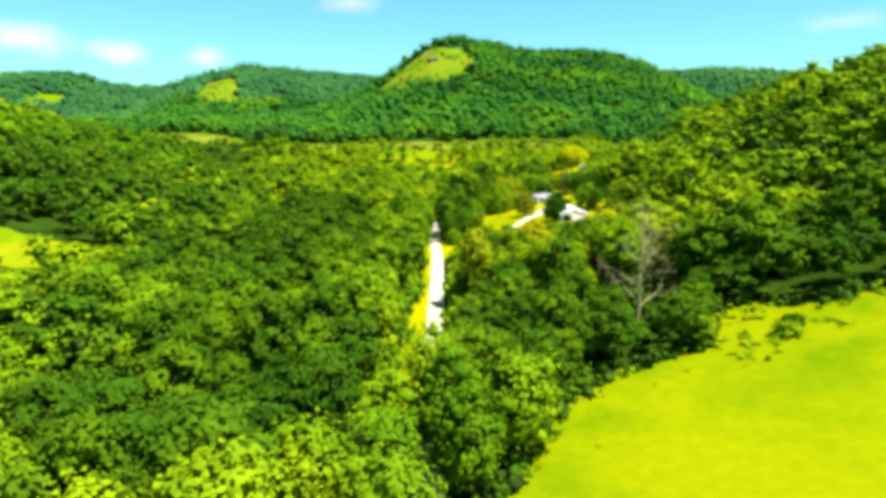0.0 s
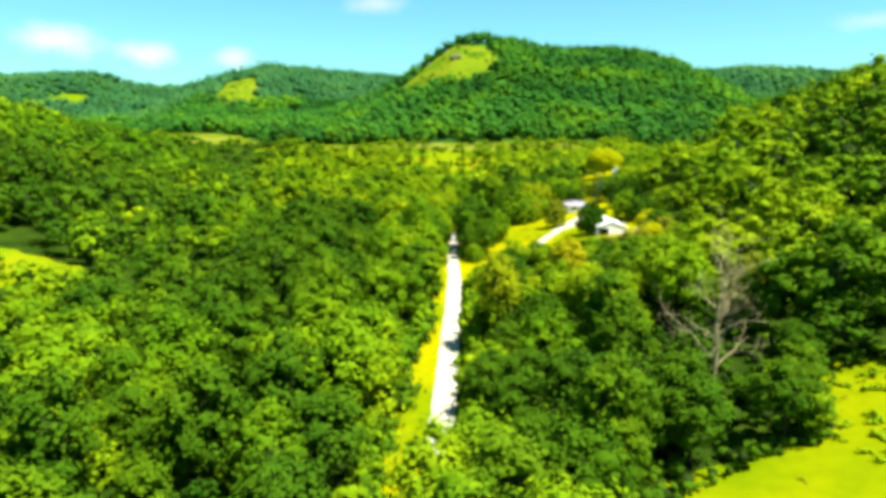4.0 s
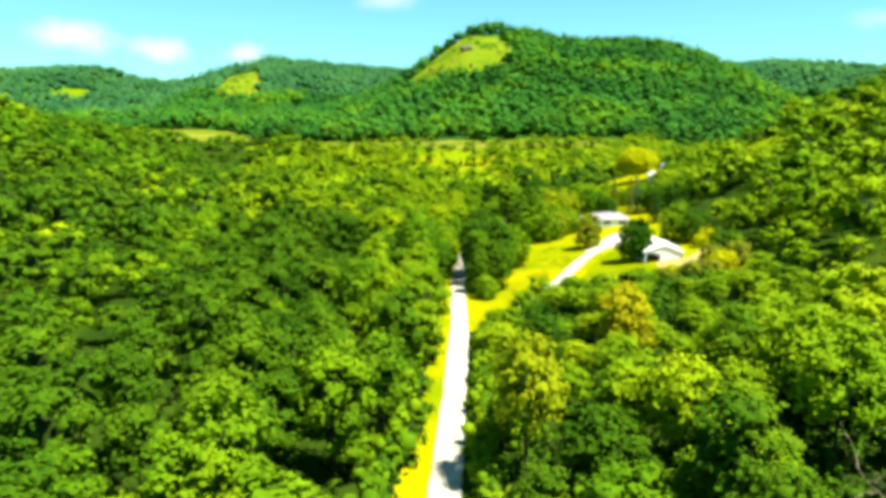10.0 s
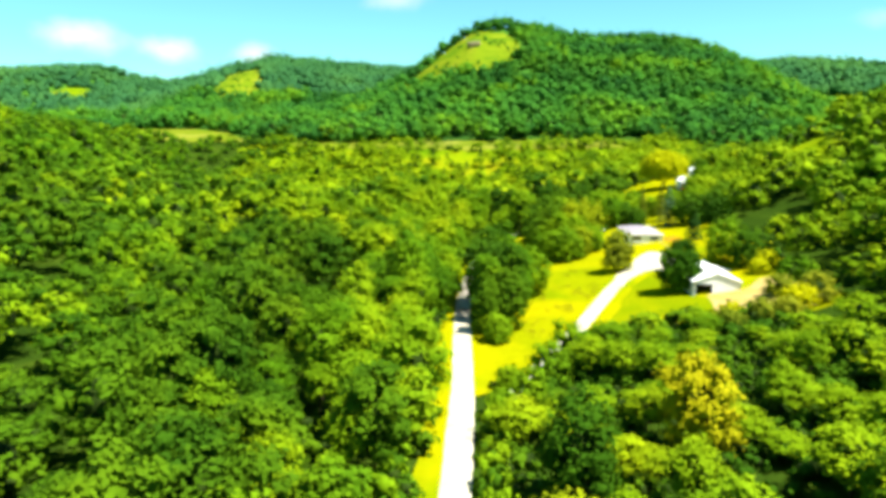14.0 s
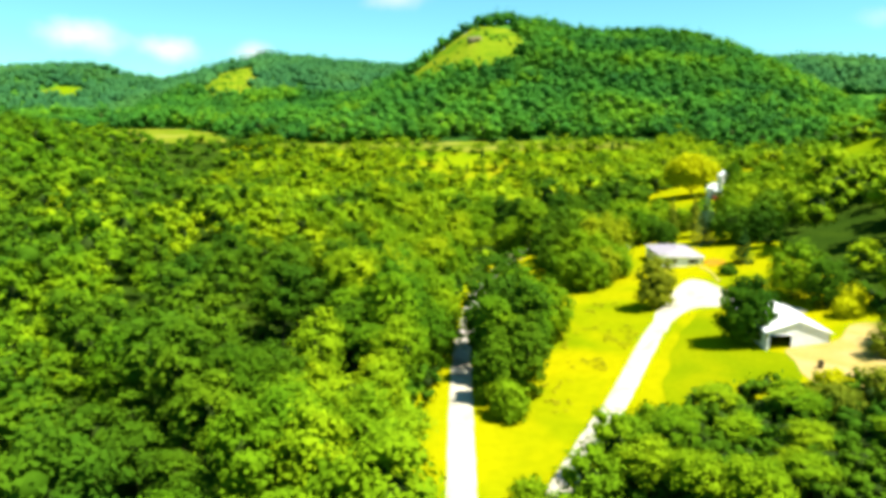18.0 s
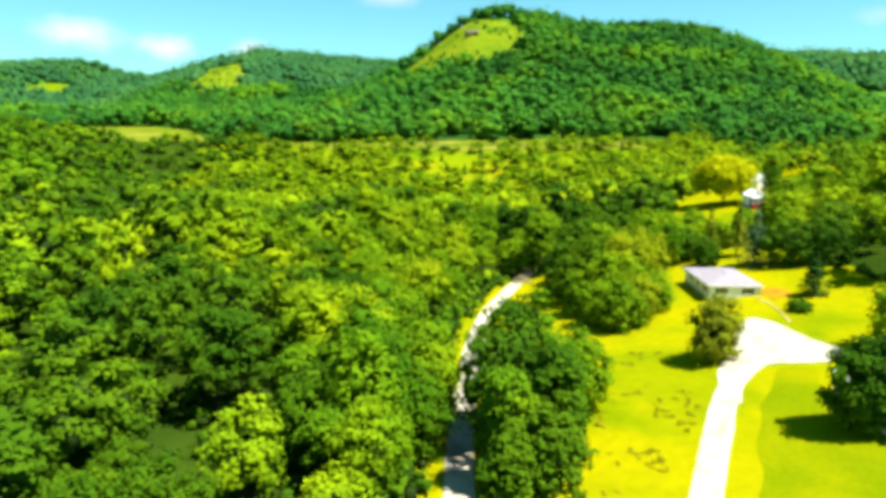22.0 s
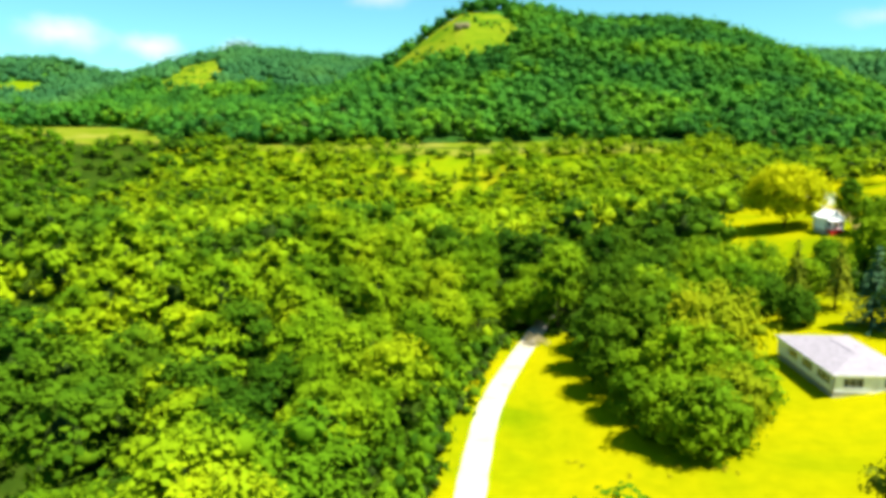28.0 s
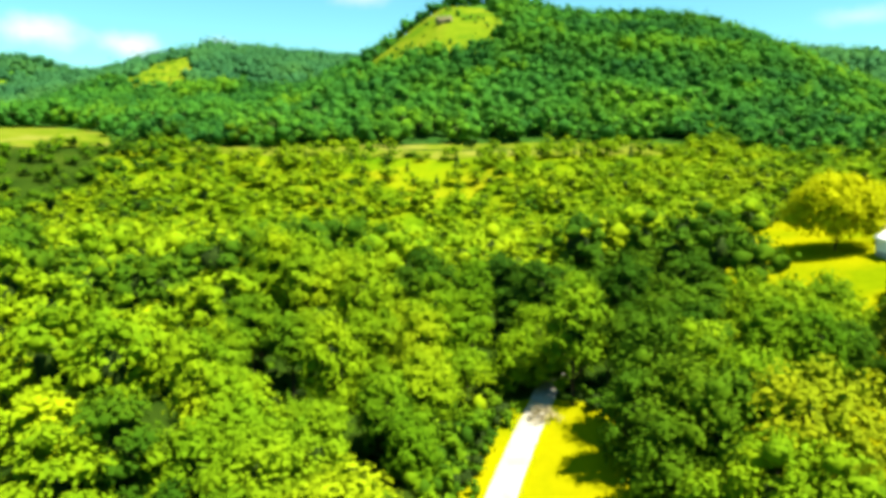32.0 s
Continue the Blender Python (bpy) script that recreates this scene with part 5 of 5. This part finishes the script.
def hip_roof(parent, x0, x1, y0, y1, eave, rise, over, mat):
    """Four sloping planes that meet in a short ridge along y, with a soffit and fascia boards."""
    a, b, c, d = x0 - over, x1 + over, y0 - over, y1 + over
    cx, run = (a + b) / 2, (b - a) / 2
    r0, r1, top = (cx, c + run * 0.95, eave + rise), (cx, d - run * 0.95, eave + rise), 0.12
    corners = [(a, c, eave), (b, c, eave), (b, d, eave), (a, d, eave)]
    for face in ([0, 1, "r0"], [1, 2, "r1", "r0"], [2, 3, "r1"], [3, 0, "r0", "r1"]):
        pts = [r0 if k == "r0" else r1 if k == "r1" else corners[k] for k in face]
        bm = bmesh.new()
        lo, hi = [bm.verts.new(p) for p in pts], [bm.verts.new((p[0], p[1], p[2] + top)) for p in pts]
        bm.faces.new(hi)
        bm.faces.new(lo[::-1])
        for k in range(len(pts)):
            q = (k + 1) % len(pts)
            bm.faces.new((lo[k], lo[q], hi[q], hi[k]))
        bmesh.ops.recalc_face_normals(bm, faces=bm.faces)
        part("roof_slope", bm, mat, parent)
    boxed("soffit", (a + 0.02, c + 0.02, eave - 0.05), (b - 0.02, d - 0.02, eave - 0.01), TRIM, parent)
    for lo, hi in (((a - 0.03, c - 0.03, eave - 0.14), (b + 0.03, c, eave + 0.1)), ((a - 0.03, d, eave - 0.14), (b + 0.03, d + 0.03, eave + 0.1)),
                   ((a - 0.03, c, eave - 0.14), (a, d, eave + 0.1)), ((b, c, eave - 0.14), (b + 0.03, d, eave + 0.1))):
        boxed("fascia", lo, hi, TRIM, parent)
    boxed("ridge_cap", (cx - 0.16, r0[1], eave + rise + 0.08), (cx + 0.16, r1[1], eave + rise + 0.17), mat, parent)


def gable_end(parent, x0, x1, y, thick, eave, ridge_z, mat):
    bm = bmesh.new()
    cx = (x0 + x1) / 2
    vs = [[bm.verts.new(p) for p in ((x0, yy, eave), (x1, yy, eave), (cx, yy, ridge_z))] for yy in (y, y + thick)]
    bm.faces.new(vs[0])
    bm.faces.new(vs[1][::-1])
    for k in range(3):
        bm.faces.new((vs[0][k], vs[1][k], vs[1][(k + 1) % 3], vs[0][(k + 1) % 3]))
    bmesh.ops.recalc_face_normals(bm, faces=bm.faces)
    part("gable", bm, mat, parent)


def siding_lines(parent, length, height, m, openings, step=0.42):
    """Thin lap shadows proud of a wall, broken at the openings."""
    for k in range(1, int(height / step)):
        z = k * step
        cuts = sorted((o[0] - 0.1, o[1] + 0.1) for o in openings if o[2] - 0.1 < z < o[3] + 0.1)
        a = 0.0
        for c0, c1 in cuts + [(length, length)]:
            if c0 > a + 0.05:
                boxed("siding_board", (a, -0.018, z), (c0, 0, z + 0.03), SIDING, parent).matrix_basis = m
            a = c1


def house():
    x0, x1, y0, y1, floor = 50.2, 61.6, 358.8, 376.8, 8.2
    ob = empty("house", pose(0, 0, 0), "white single-storey house with a pale grey roof in the yard", "house")
    eave, ridge_z, h = floor + 2.75, floor + 4.3, 2.75
    boxed("foundation", (x0 + 0.1, y0 + 0.1, 5.8), (x1 - 0.1, y1 - 0.1, floor), CONCRETE, ob)
    front, left = [(1.4, 4.4, 0.75, 2.25), (7.3, 10.2, 0.75, 2.25), (5.4, 6.35, 0.05, 2.1)], [(0.7, 4.7, 0.75, 2.3), (6.0, 9.4, 0.75, 2.3), (11.0, 14.2, 0.9, 2.3)]
    mf, ml = pose(x0, y0, floor), pose(x0, y0 + 18, floor, 0, 0, -90)
    left = [(18 - b, 18 - a, z0, z1) for a, b, z0, z1 in left]
    wall("wall", x1 - x0, h, 0.2, front, SIDING, ob, mf)
    wall("wall", 18.0, h, 0.2, left, SIDING, ob, ml)
    wall("wall", x1 - x0, h, 0.2, [], SIDING, ob, pose(x1, y1, floor, 0, 0, 180))
    wall("wall", 18.0, h, 0.2, [(5, 6.6, 1.0, 2.15), (11, 12.6, 1.0, 2.15)], SIDING, ob, pose(x1, y0, floor, 0, 0, 90))
    for o in front[:2]:
        window(ob, mf, *o, 2)
    for o in left:
        window(ob, ml, *o, 2 if o[1] - o[0] > 2 else 1)
    for o in ((5, 6.6, 1.0, 2.15), (11, 12.6, 1.0, 2.15)):
        window(ob, pose(x1, y0, floor, 0, 0, 90), *o, 1)
    d = boxed("door", (5.43, 0.06, 0.06), (6.32, 0.11, 2.07), TRIM, ob, "white front door")
    d.matrix_basis = mf
    bm = bmesh.new()
    bmesh.ops.create_uvsphere(bm, u_segments=8, v_segments=6, radius=0.04, matrix=Matrix.Translation((6.2, 0.02, 1.05)))
    part("handle", bm, RED, d, "small door knob")
    siding_lines(ob, x1 - x0, h, mf, front)
    siding_lines(ob, 18.0, h, ml, left)
    hip_roof(ob, x0, x1, y0, y1, eave + 0.08, 1.35, 0.45, SHINGLE)
    boxed("vent_pipe", (58.2, 368, eave + 0.5), (58.35, 368.15, eave + 1.3), CONCRETE, ob)


def deck(x0, y0, x1, y1, top):
    ob = empty("deck", pose(0, 0, 0), "red-brown wooden deck at the house's front corner", "deck")
    n = int((y1 - y0) / 0.3)
    for i in range(n):
        a = y0 + (y1 - y0) * i / n
        boxed("board", (x0, a, top - 0.05), (x1, a + (y1 - y0) / n - 0.02, top), REDWOOD, ob)
    for px in (x0 + 0.1, x1 - 0.1):
        for py in (y0 + 0.1, y1 - 0.1):
            boxed("post", (px - 0.06, py - 0.06, top - 2.0), (px + 0.06, py + 0.06, top + 1.0), REDWOOD, ob)
    boxed("rail", (x0, y0 + 0.06, top + 0.92), (x1, y0 + 0.14, top + 1.0), REDWOOD, ob)
    boxed("rail", (x1 - 0.14, y0, top + 0.92), (x1 - 0.06, y1, top + 1.0), REDWOOD, ob)
    for i in range(9):
        px = x0 + 0.25 + (x1 - x0 - 0.5) * i / 8
        boxed("baluster", (px - 0.02, y0 + 0.08, top), (px + 0.02, y0 + 0.12, top + 0.92), REDWOOD, ob)


def barn():
    x0, x1, y0, y1, base = 51.0, 62.0, 288.5, 305.0, 7.0
    ob = empty("barn", pose(0, 0, 0), "white metal farm shed with an open dark doorway", "barn")
    eave, ridge_z, h = base + 4.0, base + 6.0, 4.0
    door = [(0.5, 4.4, 0.0, 3.4)]
    mf = pose(x0, y0, base)
    wall("wall", x1 - x0, h, 0.15, door, WHITE_METAL, ob, mf)
    wall("wall", 16.5, h, 0.15, [], WHITE_METAL, ob, pose(x0, y1, base, 0, 0, -90))
    wall("wall", 16.5, h, 0.15, [], WHITE_METAL, ob, pose(x1, y0, base, 0, 0, 90))
    wall("wall", x1 - x0, h, 0.15, [], WHITE_METAL, ob, pose(x1, y1, base, 0, 0, 180))
    gable_end(ob, x0, x1, y0, 0.15, eave, ridge_z - 0.03, WHITE_METAL)
    gable_end(ob, x0, x1, y1 - 0.15, 0.15, eave, ridge_z - 0.03, WHITE_METAL)
    gable_roof(ob, x0, x1, y0, y1, eave, ridge_z, 0.35, WHITE_METAL, WHITE_METAL, 18)
    for k in range(1, 13):
        px = 4.4 + (11 - 4.4) * k / 13
        r = boxed("rib", (px - 0.03, -0.03, 0.05), (px + 0.03, 0, 3.95), WHITE_METAL, ob)
        r.matrix_basis = mf
    for lo, hi in (((0.38, -0.06, 0), (0.5, 0.02, 3.5)), ((4.4, -0.06, 0), (4.52, 0.02, 3.5)), ((0.38, -0.06, 3.4), (4.52, 0.02, 3.52))):
        r = boxed("door_trim", lo, hi, TRIM, ob)
        r.matrix_basis = mf
    boxed("inner_wall", (x0 + 0.2, y0 + 6, base), (x1 - 0.2, y0 + 6.1, base + 3.9), INSIDE, ob, "dark boarded partition")
    boxed("plinth", (x0 + 0.02, y0 + 0.02, base - 1.5), (x1 - 0.02, y1 - 0.02, base - 0.01), CONCRETE, ob)


def far_house():
    x0, x1, y0, y1 = 90.0, 94.8, 442.5, 448.5
    floor = float(land(92.4, 445)) + 0.6
    ob = empty("farmhouse", pose(0, 0, 0), "small white farmhouse with a red porch beyond the trees", "house")
    eave, ridge_z = floor + 3.2, floor + 4.9
    boxed("foundation", (x0 + 0.1, y0 + 0.1, floor - 3), (x1 - 0.1, y1 - 0.1, floor), CONCRETE, ob)
    front = [(0.6, 1.5, 1.0, 2.3), (3.4, 4.4, 1.0, 2.3)]
    mf = pose(x0, y0, floor)
    wall("wall", x1 - x0, 3.2, 0.2, front, SIDING, ob, mf)
    wall("wall", 6, 3.2, 0.2, [], SIDING, ob, pose(x0, y1, floor, 0, 0, -90))
    wall("wall", 6, 3.2, 0.2, [], SIDING, ob, pose(x1, y0, floor, 0, 0, 90))
    wall("wall", x1 - x0, 3.2, 0.2, [], SIDING, ob, pose(x1, y1, floor, 0, 0, 180))
    for o in front:
        window(ob, mf, *o, 1)
    gable_end(ob, x0, x1, y0, 0.2, eave, ridge_z - 0.03, SIDING)
    gable_end(ob, x0, x1, y1 - 0.2, 0.2, eave, ridge_z - 0.03, SIDING)
    gable_roof(ob, x0, x1, y0, y1, eave, ridge_z, 0.4, WHITE_METAL, WHITE_METAL, 0)
    boxed("porch", (x0 + 0.6, y0 - 2.2, floor - 1.6), (x1 - 1.0, y0, floor + 0.25), RED, ob, "red painted porch")
    boxed("porch_roof", (x0 + 0.4, y0 - 2.4, floor + 2.5), (x1 - 0.8, y0, floor + 2.62), WHITE_METAL, ob)
    for px in (x0 + 0.7, x1 - 1.15):
        boxed("porch_post", (px - 0.07, y0 - 2.25, floor + 0.25), (px + 0.07, y0 - 2.1, floor + 2.5), TRIM, ob)


def shed(x0, y0, w, d, h):
    z = float(land(x0 + w / 2, y0)) - 0.3
    ob = empty("shed", pose(0, 0, 0), "tall white metal shed beyond the shade tree", "shed")
    for length, m in ((w, pose(x0, y0, z)), (d, pose(x0, y0 + d, z, 0, 0, -90)), (d, pose(x0 + w, y0, z, 0, 0, 90)), (w, pose(x0 + w, y0 + d, z, 0, 0, 180))):
        wall("wall", length, h, 0.15, [], WHITE_METAL, ob, m)
    gable_end(ob, x0, x0 + w, y0, 0.15, z + h, z + h + 1.97, WHITE_METAL)
    gable_end(ob, x0, x0 + w, y0 + d - 0.15, 0.15, z + h, z + h + 1.97, WHITE_METAL)
    gable_roof(ob, x0, x0 + w, y0, y0 + d, z + h, z + h + 2.0, 0.3, WHITE_METAL, WHITE_METAL, 0)
    boxed("door", (x0 + 1.4, y0 - 0.06, z + 0.3), (x0 + 3.6, y0 - 0.01, z + 3.0), TRIM, ob, "white sliding door")


shed(106, 478, 4.5, 7, 3.6)
house()
deck(61.7, 358.2, 65.5, 361.2, 8.9)
barn()
far_house()
drape("flower_bed", [(62.2, 353.5), (66.5, 354.5), (67.5, 360), (65, 363.5), (62.4, 361)], RUST_SOIL, "rust-orange planting bed at the house corner", 0.6, 0.1, wobble=0.4)
ribbon("footpath", spline([(60.0, 357.0), (60.6, 351), (60.2, 345), (59.2, 338)], 0.8), 0.55, DIRT, "pale footpath from the house to the drive", 0.12, 0.08)
ribbon("driveway", spline([(97.5, 440), (104, 458), (108, 480), (113, 500), (124, 520)], 1.5), 2.2, DIRT, "pale gravel drive of the farther house", 0.14, 0.2)


def outcrop(x, y, size, seed):
    """A broken mass of limestone ledges."""
    rng = random.Random(seed)
    ob = empty("rock_outcrop", pose(x, y, float(land(x, y))), "weathered limestone outcrop on the grassy hill face", "rock")
    for i in range(9):
        bm = bmesh.new()
        bmesh.ops.create_icosphere(bm, subdivisions=2, radius=1.0)
        sx, sy, sz = (size * rng.uniform(0.2, 0.42) for _ in range(3))
        off = Vector((rng.uniform(-0.6, 0.6) * size, rng.uniform(-0.3, 0.3) * size, rng.uniform(-0.1, 0.35) * size))
        for v in bm.verts:
            c = v.co * (1 + 0.35 * noise.noise(v.co * 2 + off))
            v.co = Vector((c.x * sx, c.y * sy, round(c.z * 3) / 3 * sz)) + off
        part("ledge", bm, ROCK, ob)


outcrop(-14, 966, 10.0, 3)


def barrel(x, y):
    """An upright steel drum with rolled hoops."""
    ob = empty("barrel", pose(x, y, float(land(x, y)) + 0.1), "dark rusty steel drum standing on the dirt yard", "barrel")
    bm = bmesh.new()
    bmesh.ops.create_cone(bm, cap_ends=True, segments=18, radius1=0.42, radius2=0.42, depth=1.25, matrix=Matrix.Translation((0, 0, 0.62)))
    part("drum", bm, BARK, ob)
    for z in (0.05, 0.45, 0.85, 1.2):
        v, t = tube_arrays([(0.43 * math.cos(a * 0.3927), 0.43 * math.sin(a * 0.3927), z) for a in range(17)], [0.025] * 17, 5)
        shared("hoop", mesh_of("hoop", v, t, [BARK], smooth=True), ob)


def brush_pile(x, y, seed):
    """A heap of bare grey branches beside the road."""
    rng = random.Random(seed)
    ob = empty("brush_pile", pose(x, y, float(land(x, y))), "heap of bare grey-brown branches at the road's edge", "brush pile")
    for i in range(34):
        a, r = rng.uniform(0, 6.28), rng.uniform(0.8, 3.4)
        b = a + rng.uniform(-2.2, 2.2)
        p, q = Vector((math.cos(a) * r, math.sin(a) * r, rng.uniform(0, 0.5))), Vector((math.cos(b) * r * 0.6, math.sin(b) * r * 0.6, rng.uniform(1.0, 3.2)))
        mid = (p + q) / 2 + Vector([rng.uniform(-0.3, 0.3) for _ in range(3)])
        pieces = [tube_arrays([p, mid, q], [0.1, 0.07, 0.03], 5)]
        for _ in range(3):
            e = mid + Vector([rng.uniform(-0.9, 0.9), rng.uniform(-0.9, 0.9), rng.uniform(0, 0.8)])
            pieces.append(tube_arrays([mid, (mid + e) / 2 + Vector((0, 0, 0.1)), e], [0.05, 0.035, 0.015], 4))
        v, t = joined(pieces)
        shared("branch", mesh_of("brush_branch", v, t, [DEADWOOD], smooth=True), ob)


def gas_tank(x, y, turn):
    """A white domed tank lying on two saddles, with its valve hood."""
    ob = empty("gas_tank", pose(x, y, float(land(x, y)) + 0.05, 0, 0, turn), "white horizontal gas tank on saddles at the yard's edge", "gas tank")
    rings = [(-1.65, 0.02), (-1.62, 0.22), (-1.5, 0.4), (-1.3, 0.5), (1.3, 0.5), (1.5, 0.4), (1.62, 0.22), (1.65, 0.02)]
    v, t = tube_arrays([(a, 0, 0.85) for a, _ in rings], [r for _, r in rings], 20)
    shared("tank", mesh_of("gas_tank_shell", v, t, [WHITE_METAL], smooth=True), ob)
    for a in (-0.95, 0.95):
        boxed("saddle", (a - 0.12, -0.42, -0.2), (a + 0.12, 0.42, 0.5), CONCRETE, ob, bevel=0.02)
    bm = bmesh.new()
    bmesh.ops.create_cone(bm, cap_ends=True, segments=14, radius1=0.22, radius2=0.18, depth=0.24, matrix=Matrix.Translation((0, 0, 1.45)))
    part("valve_hood", bm, WHITE_METAL, ob)


gas_tank(46.6, 391.5, 12)
barrel(55.6, 278.0)
brush_pile(11.0, 399.5, 8)
